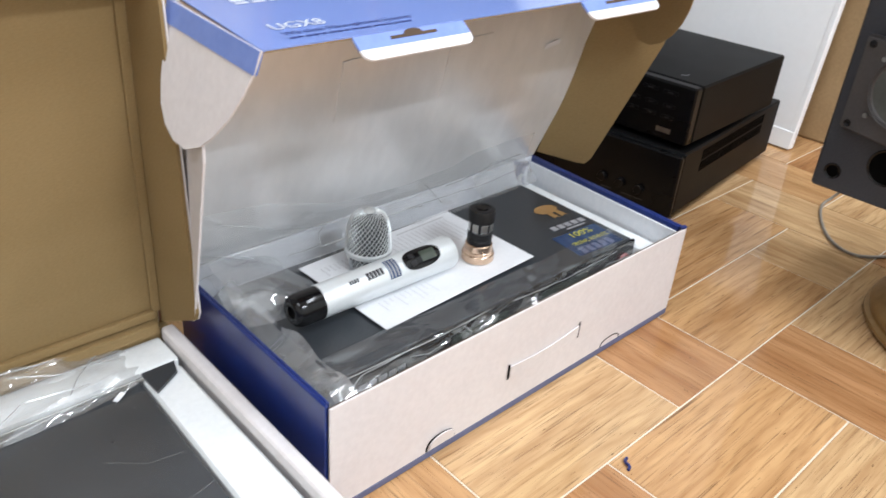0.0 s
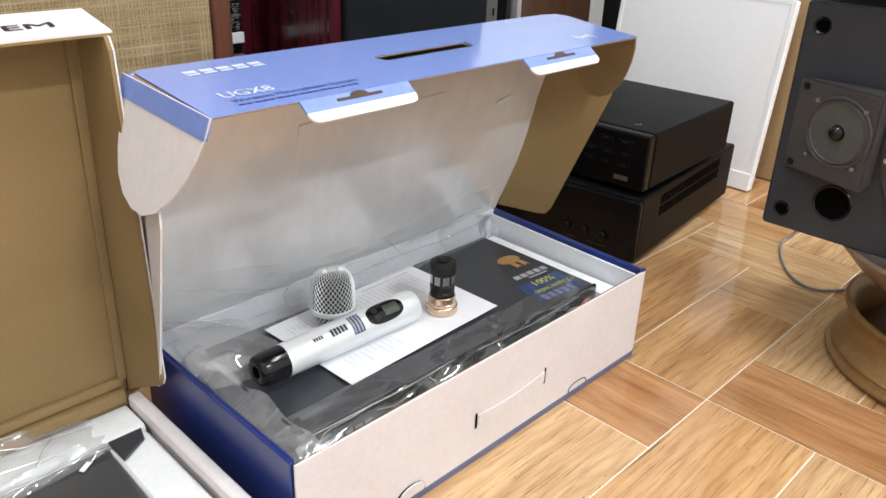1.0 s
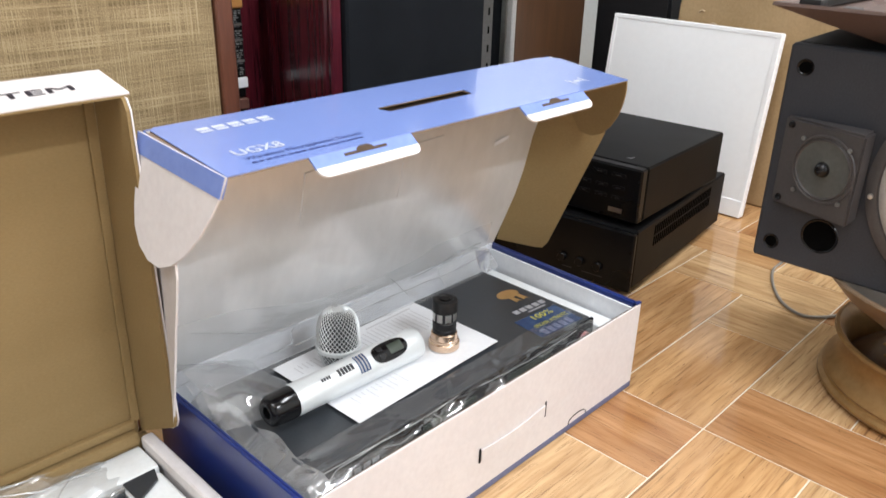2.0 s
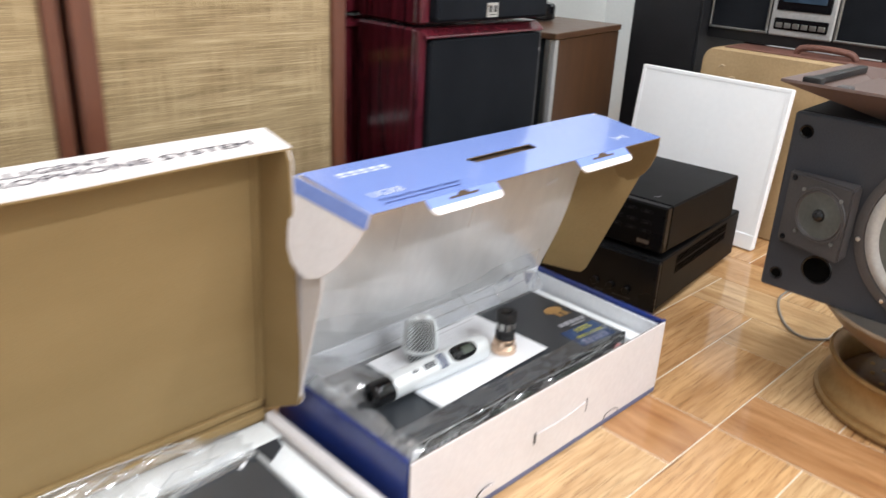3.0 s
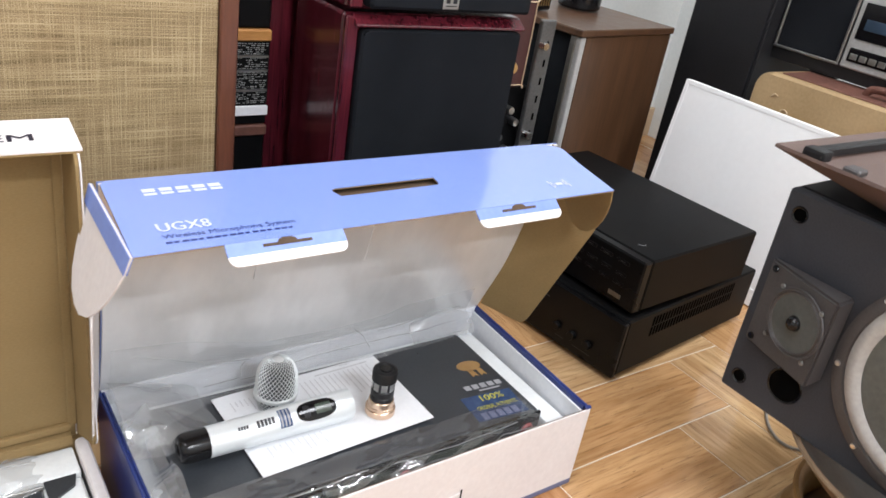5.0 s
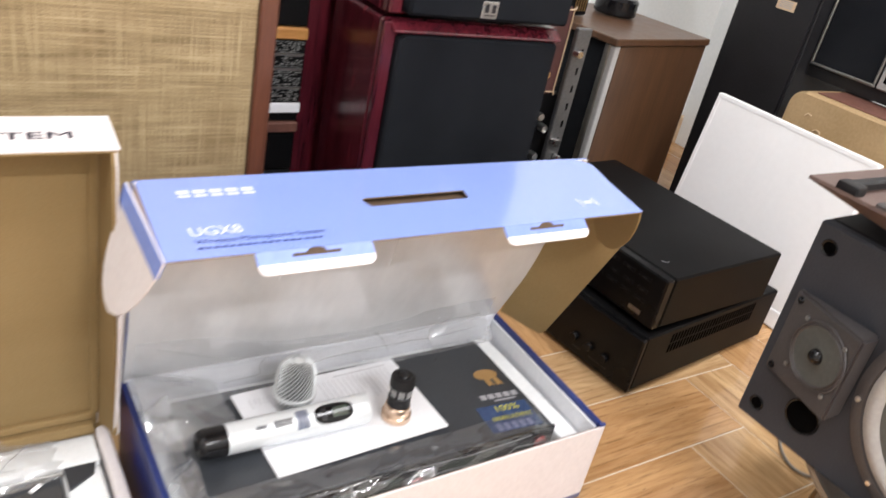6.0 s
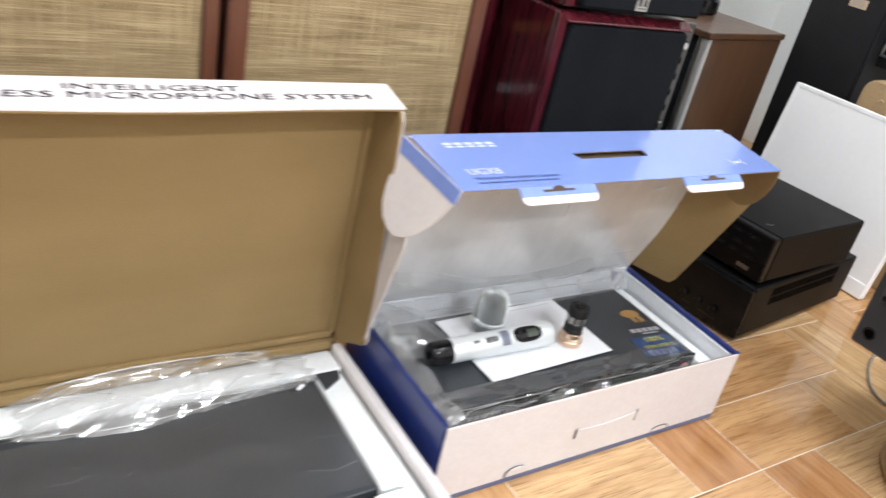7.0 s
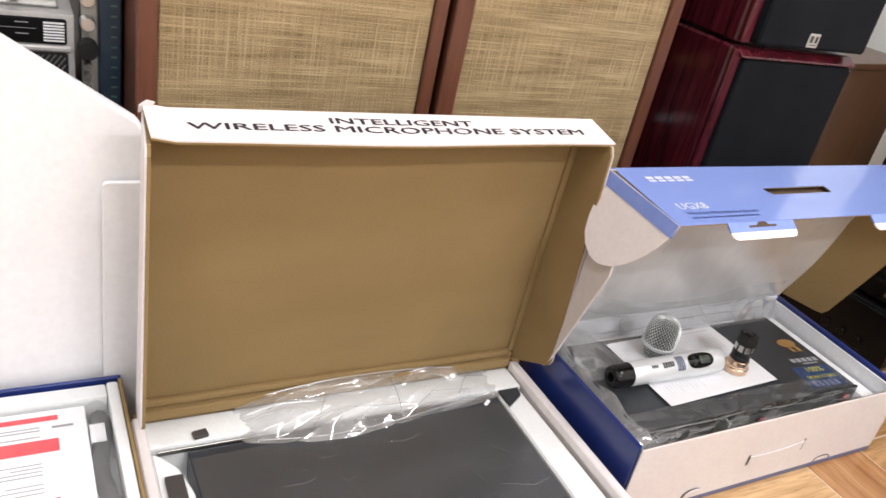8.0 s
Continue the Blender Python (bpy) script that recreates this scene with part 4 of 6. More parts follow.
def bag_back(u, v):
    """Slack film that rises from the back edge of the receiver and lies against the lid."""
    x = 0.296 + 0.520 * u
    left = max(0.0, 1 - u / 0.30)
    y0 = 0.648 - 0.050 * left ** 1.5
    if v < 0.35:
        w = v / 0.35
        return x, y0 + (0.668 - y0) * w, 0.1125 + 0.010 * w + 0.022 * left * math.sin(math.pi * w) + 0.006 * math.sin(14 * u) * w
    w = (v - 0.35) / 0.65
    top = 0.170 + 0.012 * math.sin(7 * u + 1) + 0.025 * left
    z = 0.1225 + 0.006 * math.sin(14 * u) * (1 - w) + (top - 0.1225) * w
    return x, min(0.668 + 0.034 * math.sin(1.57 * min(1.0, w * 1.6)), L0.y + (L1.y - L0.y) * (z - L0.z) / (L1.z - L0.z) - 0.011), z


creases(bag_back, [((0.02, 0.55), (0.10, 0.30), (0.16, 0.10)), ((0.05, 0.85), (0.20, 0.62), (0.33, 0.60)), ((0.30, 0.30), (0.45, 0.34), (0.60, 0.30)), ((0.62, 0.75), (0.655, 0.45), (0.66, 0.25)), ((0.55, 0.32), (0.75, 0.40), (0.95, 0.36)), ((0.20, 0.20), (0.30, 0.36), (0.32, 0.55)), ((0.70, 0.55), (0.85, 0.62), (0.97, 0.58))], 0.00045, bag, FILM_CREASE_GLINT)
part("slack_film", crumpled(120, 50, bag_back, 0.0030, 13, 2.0, 0.0025, 0.0018, 2.2), FILM_MILKY, bag, smooth=16)


part("doubled_end", crumpled(40, 20, lambda u, v: (0.715 + 0.115 * u, 0.662 + 0.018 * math.sin(1.5 * v), 0.104 + 0.040 * v * (1 - 0.35 * (2 * u - 1) ** 2) + 0.004 * math.sin(6 * u)), 0.0025, 18, 31.0, 0.003), FILM_WHITE, bag, "doubled milky end of the bag", smooth=50)


def bag_corner(u, v):
    """A loose fold hanging over the end of the receiver."""
    x = 0.291 + 0.105 * u
    y = 0.560 + 0.115 * v
    return x, y, 0.114 + (0.046 * math.sin(math.pi * (0.12 + 0.72 * v)) + 0.014 * v) * (1 - u) ** 0.7 + 0.004 * math.sin(5 * v) * u


part("corner_fold", crumpled(44, 50, bag_corner, 0.004, 9, 4.0, 0.0025, 0.0022, 0.7), FILM_BUNCH, bag, smooth=14)


def bag_left(u, v):
    y = 0.445 + 0.22 * v
    return 0.294 + 0.040 * u, y, 0.080 + 0.034 * u ** 0.6 + 0.003 * math.sin(20 * v)


part("side_film", crumpled(20, 70, bag_left, 0.0025, 16, 5.0, 0.002, 0.0012, 0.4), FILM_BUNCH, bag, smooth=18)


def bag_front(u, v):
    x = 0.312 + 0.470 * u
    if v < 0.35:
        w = v / 0.35
        return x, 0.496 - 0.036 * w, 0.1125
    w = (v - 0.35) / 0.65
    return x, 0.4600 - 0.030 * w, 0.1125 - 0.004 * w - 0.024 * w * w + 0.003 * math.sin(13 * u) * w


creases(bag_front, [((0.0, 0.75), (0.08, 0.45), (0.22, 0.40)), ((0.02, 0.85), (0.20, 0.70), (0.36, 0.78)), ((0.05, 0.38), (0.30, 0.42), (0.45, 0.37)), ((0.33, 0.85), (0.37, 0.60), (0.36, 0.45)), ((0.45, 0.75), (0.62, 0.68), (0.75, 0.74)), ((0.52, 0.45), (0.70, 0.52), (0.92, 0.46)), ((0.78, 0.80), (0.86, 0.62), (0.98, 0.70)), ((0.20, 0.55), (0.24, 0.62), (0.30, 0.58))], 0.00055, bag, FILM_CREASE_GLINT)
part("front_film", crumpled(140, 40, bag_front, 0.0016, 16, 8.0, 0.0022, 0.0011, 2.6), FILM, bag, smooth=18)

# sheet of paper on the receiver
sheet = thing("paper_sheet", pose(0.5255, 0.5745, 0.1140, 0, 0, 2.4), "white printed instruction sheet lying on the receiver", "paper")
b = crumpled(16, 10, lambda u, v: (-0.117 + 0.234 * u, -0.0745 + 0.149 * v, 0.0006), 0.0004, 12, 1.0)
r = bmesh.ops.extrude_face_region(b, geom=b.faces[:])
bmesh.ops.translate(b, verts=[q for q in r["geom"] if isinstance(q, bmesh.types.BMVert)], vec=(0, 0, -0.0003))
part("sheet", b, PAPER, sheet, smooth=60)
random.seed(5)
pm = Matrix.Translation((0, 0, 0.0014))
for k in range(15):
    w = random.uniform(0.030, 0.052)
    bars("print_line", [(0.095 - k * 0.0072, 0.058 - w, 0.0963 - k * 0.0072, 0.058)], PALE_INK, sheet, pm)
bars("print_heading", [(0.020, 0.062, 0.100, 0.0645)], PALE_INK, sheet, pm)
for k in range(9):
    w = random.uniform(0.010, 0.024)
    bars("print_line", [(-0.100 + k * 0.0060, 0.058 - w, -0.0987 + k * 0.0060, 0.058)], PALE_INK, sheet, pm)
for k in range(10):
    w = random.uniform(0.008, 0.024)
    bars("print_line", [(-0.094 + k * 0.0075, -0.034 - w, -0.0931 + k * 0.0075, -0.034)], PALE_INK, sheet, pm)

# silver microphone without its head, lying on the sheet
PHI = 35  # roll of the display towards the front
mic = thing("wireless_microphone", pose(0.343, 0.5530, 0.1340, 0, 0, -0.6) @ Matrix.Diagonal((0.95, 1, 1, 1)), "silver microphone body without its head, lying on the sheet", "microphone")
ax = Matrix(((0, 0, 1, 0), (1, 0, 0, 0), (0, 1, 0, 0), (0, 0, 0, 1)))  # lathe axis z to the body's x
body = part("body", lathe([(0.0, 0.026), (0.0172, 0.026), (0.0178, 0.0275), (0.0182, 0.090), (0.0187, 0.150), (0.0191, 0.200), (0.0191, 0.209), (0.0185, 0.2118), (0.0152, 0.212), (0.0147, 0.206), (0.0, 0.205)], 56, m=ax), SILVER_PAINT, mic, "silver lacquered barrel", smooth=40)
part("tail_cap", lathe([(0.0, -0.001), (0.0062, -0.001), (0.0064, -0.0060), (0.0090, -0.0072), (0.0125, -0.0066), (0.0155, -0.0042), (0.0170, 0.0005), (0.0175, 0.006), (0.0176, 0.020), (0.0176, 0.0265), (0.0, 0.0265)], 56, m=ax), BLACK_GLOSS, mic, "glossy black tail cap", smooth=35)
part("tail_hole", lathe([(0.0, -0.0022), (0.0058, -0.0022), (0.0058, -0.0014), (0.0, -0.0014)], 24, m=ax), HOLE, mic, smooth=40)


def on_barrel(outline, r_of, lift, thick, ang):
    """A patch wrapped on the barrel: outline in (along, round) metres."""
    b = bmesh.new()
    f = b.faces.new([b.verts.new((x, y, 0)) for x, y in outline])
    bmesh.ops.triangulate(b, faces=[f])
    for _ in range(3):
        bmesh.ops.subdivide_edges(b, edges=[e for e in b.edges if e.calc_length() > 0.004], cuts=1, use_grid_fill=False)
        bmesh.ops.triangulate(b, faces=b.faces[:])
    rr = bmesh.ops.extrude_face_region(b, geom=b.faces[:])
    bmesh.ops.translate(b, verts=[q for q in rr["geom"] if isinstance(q, bmesh.types.BMVert)], vec=(0, 0, thick))
    for v in b.verts:
        rad = r_of(v.co.x) + lift + v.co.z
        a = radians(90 + ang) - v.co.y / rad
        v.co = Vector((v.co.x, rad * math.cos(a), rad * math.sin(a)))
    return b


def barrel_r(x):
    return 0.0178 + (x - 0.0275) * 0.0013 / 0.1725


oval = [(0.160 + 0.026 * math.copysign(abs(math.cos(a)) ** 0.75, math.cos(a)), 0.0125 * math.copysign(abs(math.sin(a)) ** 0.8, math.sin(a))) for a in np.linspace(0, 2 * math.pi, 36, endpoint=False)]
panel = part("display_panel", on_barrel(oval, barrel_r, 0.0, 0.0012, PHI), BLACK_GLOSS, body, "glossy black oval control panel", smooth=40)
part("screen", on_barrel(rounded(0.158, -0.0062, 0.179, 0.0062, 0.001), barrel_r, 0.0012, 0.0004, PHI), DISPLAY, panel, "small grey-green display", smooth=40)
for yy in (-0.0045, 0.0045):
    part("key", on_barrel(rounded(0.142, yy - 0.003, 0.150, yy + 0.003, 0.0025), barrel_r, 0.0012, 0.0008, PHI), BLACK_MATT, panel, smooth=40)
label_p = part("label_sticker", on_barrel(rounded(0.111, -0.0115, 0.126, 0.0115, 0.0006), barrel_r, 0.0001, 0.0003, PHI), STICKER_BLUE, body, "dark blue label sticker")
for k in range(3):
    part("label_line", on_barrel(rounded(0.1125 + k * 0.0045, -0.0105, 0.1145 + k * 0.0045, 0.0105, 0.0003), barrel_r, 0.0005, 0.0002, PHI), GREY_INK, label_p)
for k in range(5):
    part("brand_block", on_barrel(rounded(0.083 + k * 0.0046, -0.0045 + k * 0.0002, 0.0866 + k * 0.0046, 0.0040, 0.0004), barrel_r, 0.0001, 0.0002, PHI - 2), BLACK_INK, body)
for k in range(4):
    part("model_block", on_barrel(rounded(0.060 + k * 0.0033, -0.0022, 0.0625 + k * 0.0033, 0.0022, 0.0003), barrel_r, 0.0001, 0.0002, PHI - 2), BLACK_INK, body)

# wire head standing on the sheet
head_t = thing("wire_mesh_ball", pose(0.472, 0.604, 0.1155, 0, 0, 0), "silver wire mesh microphone head standing on the sheet", "microphone head")
add_wire_head(head_t, Matrix.Diagonal((1.08, 1.08, 1.0, 1)), "silver wire lattice dome")

# capsule standing on the sheet
cap = thing("microphone_capsule", pose(0.5865, 0.5425, 0.1155) @ Matrix.Diagonal((1.06, 1.06, 1, 1)), "black microphone capsule with a rose gold threaded base", "microphone capsule")
part("base_ring", lathe([(0.0, 0.0), (0.0172, 0.0), (0.0180, 0.001), (0.0180, 0.0085), (0.0172, 0.0095), (0.0164, 0.0100), (0.0164, 0.0128), (0.0156, 0.0134), (0.0150, 0.0205), (0.0140, 0.0215), (0.0, 0.0215)], 48), ROSE_GOLD, cap, "rose gold threaded base", smooth=35)
part("collar", lathe([(0.0, 0.0218), (0.0130, 0.0218), (0.0138, 0.0228), (0.0136, 0.0265), (0.0128, 0.0275), (0.0138, 0.0285), (0.0138, 0.0360), (0.0125, 0.0372), (0.0, 0.0372)], 40), BLACK_MATT, cap, "matt black collar", smooth=35)
part("window_ring", lathe([(0.0, 0.0373), (0.0118, 0.0373), (0.0118, 0.0495), (0.0, 0.0495)], 40), BLACK_INK, cap, smooth=35)
for k in range(8):
    part("metal_clip", box(-0.0036, -0.0006, 0.0378, 0.0036, 0.0006, 0.0492, 0.0005), STEEL, cap, "steel window clip", m=Matrix.Rotation(2 * math.pi * (k + 0.4) / 8, 4, "Z") @ Matrix.Translation((0, -0.0128, 0)))
part("crown", lathe([(0.0, 0.0496), (0.0140, 0.0496), (0.0148, 0.0506), (0.0148, 0.0625), (0.0140, 0.0650), (0.0120, 0.0660), (0.0096, 0.0658), (0.0088, 0.0645), (0.0, 0.0645)], 48), BLACK_MATT, cap, "black slotted crown", smooth=35)
part("crown_button", lathe([(0.0, 0.0665), (0.0058, 0.0663), (0.0064, 0.0656), (0.0064, 0.0646), (0.0, 0.0646)], 32), BLACK_GLOSS, cap, smooth=35)

# silver microphone in the kraft box
part("barrel", lathe([(0.0, 0.0), (0.0165, 0.0), (0.0175, -0.06), (0.0178, -0.12), (0.0, -0.12)], 40), SILVER_PAINT, kmic, "silver lacquered barrel", smooth=40)
add_wire_head(kmic, Matrix.Translation((0, 0, -0.004)), "silver wire lattice dome")

# receiver in the kraft box
kr = thing("rack_receiver", I4, "black rack-mount receiver in a clear plastic bag, in white foam", "receiver")
part("case", slab([(-0.224, 0.628), (-0.222, 0.410), (0.206, 0.421), (0.211, 0.632)], 0.040, Matrix.Translation((0, 0, 0.0205)), bevel=0.0015), DEVICE, kr, "dark grey painted metal case")
part("rack_ear", slab([(0.2145, 0.6345), (0.250, 0.640), (0.244, 0.618), (0.2155, 0.600)], 0.003, Matrix.Translation((0, 0, 0.0635))), DEVICE, kr)
part("front_lip", box(-0.258, 0.6290, 0.058, 0.214, 0.6312, 0.0650, 0.0006), DULL_METAL, kr)
for x, y in ((0.1575, 0.568), (-0.10, 0.565)):
    part("screw", lathe([(0.0, 0.0008), (0.0018, 0.0006), (0.0022, 0.0), (0.0, 0.0)], 14, m=Matrix.Translation((x, y, 0.0606))), BLACK_INK, kr, smooth=True)
part("paper_tag", box(-0.007, -0.0025, 0, 0.007, 0.0025, 0.0006), PAPER, kr, "small white paper tag", m=pose(0.184, 0.614, 0.0665, 3, 2, 38))

kbag = thing("plastic_bag", I4, "crumpled clear plastic bag gathered along the back of the receiver", "plastic bag")


def kbag_fn(u, v):
    """Film gathered into a loose roll along the back of the receiver."""
    x = -0.160 + 0.385 * u
    s = math.sin(math.pi * min(1.0, u * 1.02)) ** 0.45
    near = 0.605 + 0.022 * (1 - s) - 0.006 * math.sin(6 * u)
    if v < 0.45:
        w = v / 0.45
        y, z = near + (0.660 - near) * w, 0.0640 + 0.018 * s * math.sin(1.57 * w)
    else:
        w = (v - 0.45) / 0.55
        y, z = 0.660 + 0.016 * math.sin(1.57 * w), 0.0640 + 0.018 * s + (0.014 * s + 0.004) * w
    return x, min(y, 0.676), z - 0.006 * u * v


creases(kbag_fn, [((0.0, 0.45), (0.15, 0.55), (0.30, 0.40)), ((0.24, 0.15), (0.30, 0.45), (0.36, 0.65), (0.42, 0.60)), ((0.55, 0.06), (0.56, 0.40), (0.565, 0.95)), ((0.10, 0.20), (0.35, 0.28), (0.60, 0.20)), ((0.42, 0.90), (0.47, 0.60), (0.53, 0.75)), ((0.62, 0.15), (0.70, 0.30), (0.85, 0.25)), ((0.70, 0.80), (0.80, 0.55), (0.95, 0.60)), ((0.80, 0.20), (0.86, 0.50), (0.90, 0.80)), ((0.05, 0.05), (0.30, 0.04), (0.60, 0.05), (0.90, 0.10)), ((0.0, 0.95), (0.3, 0.99), (0.6, 0.98), (0.95, 0.96)), ((0.02, 0.30), (0.10, 0.42), (0.16, 0.75))], 0.0006, kbag, FILM_CREASE_GLINT)
part("gathered_film", crumpled(170, 64, kbag_fn, 0.0030, 15, 11.0, 0.0040, 0.0030, 2.0), FILM_BUNCH, kbag, smooth=14)
# thin cords in place of the glints on the flat film
creases(lambda u, v: (-0.222 + 0.434 * u, 0.428 + 0.185 * v, 0.0630), [((0.30, 0.86), (0.34, 0.78), (0.41, 0.80)), ((0.44, 0.72), (0.47, 0.66), (0.50, 0.70)), ((0.55, 0.82), (0.60, 0.80), (0.66, 0.83)), ((0.20, 0.62), (0.26, 0.60), (0.30, 0.63)), ((0.70, 0.55), (0.74, 0.45), (0.76, 0.30)), ((0.84, 0.62), (0.90, 0.50), (0.97, 0.47)), ((0.80, 0.25), (0.90, 0.18), (0.99, 0.22)), ((0.36, 0.62), (0.38, 0.55), (0.41, 0.58))], 0.00035, kbag, FILM_FLAT)
part("flat_film", crumpled(60, 24, lambda u, v: (-0.222 + 0.434 * u, 0.428 + 0.185 * v, 0.0622 + 0.0006 * math.sin(6 * u + 3 * v)), 0.0004, 14, 14.0, 0.0008, 0.0005, 2.0), FILM_FLAT, kbag, smooth=40)
part("dark_plug", box(-0.009, -0.006, 0, 0.009, 0.006, 0.005, 0.0024, seg=2), SPK_FACE, kr, m=pose(-0.207, 0.642, 0.0688, 0, 0, 8), smooth=40)
cable_end = thing("power_adapter", pose(-0.2485, 0.545, 0.0686), "small dark grey adapter resting in the white foam", "adapter")
part("shell", box(-0.010, -0.040, 0.0, 0.010, 0.036, 0.007, 0.003, seg=3), SPK_FACE, cable_end, smooth=40)

# ---- box with a manual, beside the kraft box ----
lx0, lx1, ly0, ly1, lh = -0.838, -0.2845, 0.444, 0.741, 0.099
lbox = thing("product_box", I4, "open navy and white product box holding a manual", "box")
part("base_panel", box(lx0 + 0.004, ly0 + 0.004, 0.001, lx1 - 0.004, ly1 - 0.004, 0.005), WHITE_LINER, lbox)
part("front_wall", box(lx0, ly0, 0.0015, lx1, ly0 + 0.004, lh, 0.0008), WHITE_BOARD, lbox)
part("back_wall", box(lx0, ly1 - 0.005, 0.0015, lx1, ly1, lh - 0.001, 0.001), NAVY, lbox, "navy blue back board")
part("left_wall", box(lx0, ly0 + 0.0045, 0.0015, lx0 + 0.004, ly1 - 0.0075, lh, 0.0008), NAVY, lbox)
part("right_wall", box(lx1 - 0.004, ly0 + 0.0045, 0.0015, lx1, ly1 - 0.0075, lh, 0.0008), KRAFT, lbox, "raw brown edge of the end board")
lf = thing("foam_tray", I4, "white foam packing inside the box with the manual", "packing foam")
part("side_bar", box(lx1 - 0.0175, ly0 + 0.006, 0.0605, lx1 - 0.0045, ly1 - 0.009, 0.096, 0.004, seg=2), FOAM, lf)
part("bed", box(lx0 + 0.006, ly0 + 0.006, 0.006, lx1 - 0.0045, ly1 - 0.009, 0.060), FOAM, lf)
part("back_bar", box(lx0 + 0.006, 0.708, 0.0605, lx1 - 0.018, ly1 - 0.009, 0.094, 0.004, seg=2), FOAM, lf)
man = thing("printed_manual", pose(-0.4285, 0.597, 0.0852), "white printed manual with coral red bands, on the foam", "manual")
part("cover", box(-0.1, -0.130, 0, 0.1, 0.106, 0.004, 0.0008), PAPER, man)
mm = Matrix.Translation((0, 0, 0.0046))
bars("red_band", [(-0.098, 0.0875, 0.071, 0.0955)], RED_INK, man, mm, "coral red band")
bars("red_band", [(-0.098, 0.037, 0.070, 0.057)], RED_INK, man, mm, "coral red band")
bars("red_band", [(-0.098, -0.050, 0.066, -0.031)], RED_INK, man, mm, "coral red band")
random.seed(9)
bars("text_lines", [(0.062 - 0.02 - random.uniform(0.02, 0.09), yy, 0.052, yy + 0.0016) for yy in (0.077, 0.072, 0.062, 0.020, 0.0145, 0.009, 0.0035, -0.010, -0.016, -0.022, -0.034, -0.040)], GREY_INK, man, mm, "grey lines of print")
bars("text_lines", [(0.064, 0.074, 0.086, 0.0775)], GREY_INK, man, mm)
part("foam_pad", box(-0.1, -0.130, -0.0245, 0.1, 0.106, -0.0005, 0.002), FOAM, man)
gear = thing("cable_bundle", pose(-0.3165, 0.585, 0.0605), "dark coiled cable in a clear bag with a white tag", "cable")
part("coil", tube([(0.0, -0.13, 0.010), (0.006, -0.05, 0.014), (-0.004, 0.02, 0.016), (0.006, 0.09, 0.014), (0.0, 0.112, 0.012)], 0.010, 10), BLACK_MATT, gear, smooth=60)
part("tag", box(-0.010, 0.055, 0.026, 0.006, 0.085, 0.0268), PAPER, gear, "white paper tag")
part("wrap", crumpled(14, 50, lambda u, v: (-0.014 + 0.028 * u, -0.135 + 0.26 * v, 0.020 + 0.010 * math.sin(math.pi * u)), 0.003, 25, 21.0, 0.003), FILM_MILKY, gear, smooth=30)

# ---- white foam boards behind that box ----
brd = thing("foam_board", pose(-0.60, 0.772, 0, -1, 0, 0), "large white foam board leaning upright behind the boxes", "foam board")
part("board", slab([(-0.55, 0.0), (0.345, 0.0), (0.345, 0.404), (0.335, 0.422), (-0.014, 0.652), (-0.55, 0.655)], 0.022, plane_matrix((0, 0, 0.0), (1, 0, 0), (0, 0, 1)), bevel=0.003), FOAM_BOARD, brd, smooth=40)
brd2 = thing("foam_sheet", pose(-0.270, 0.7492, 0, 0, 0, 0), "smaller white foam sheet standing before the large board", "foam sheet")
part("sheet", slab(rounded(-0.033, 0.0, 0.012, 0.358, 0.006), 0.0066, plane_matrix((0, 0, 0.0), (1, 0, 0), (0, 0, 1)), bevel=0.0006), FOAM_BOARD, brd2, smooth=40)

# ---- two cabinet loudspeakers with burlap fronts ----


def burlap_speaker(x, w, f):
    d, h = 0.30, 0.92
    s = thing("loudspeaker", pose(x, 0.790, 0), "vintage walnut loudspeaker with a beige burlap grille cloth", "loudspeaker", "pair of burlap loudspeakers")
    part("cabinet", box(0.002, 0.014, 0.0, w - 0.002, d, h, 0.002), WALNUT, s, "dark walnut cabinet")
    part("grille_cloth", box(f + 0.0005, 0.006, f + 0.0105, w - f + 0.0035, 0.0135, h - f - 0.0005, 0.0015), BURLAP, s, "coarse beige burlap")
    for nm, b in (("frame_rail", box(0, 0, 0.004, f, 0.0135, h, 0.002)), ("frame_rail", box(w - f + 0.004, 0, 0.004, w, 0.0135, h, 0.002))):
        part(nm, b, WALNUT, s)
    for nm, za in (("frame_stile", 0.004), ("frame_stile", h - f)):
        part(nm, box(f + 0.0003, 0.0005, za, w - f - 0.0003, 0.0135, za + f, 0.002), WALNUT, s)
    return s


burlap_speaker(-0.264, 0.363, 0.022)
burlap_speaker(0.1095, 0.372, 0.026)

# ---- burgundy loudspeakers with black grilles ----


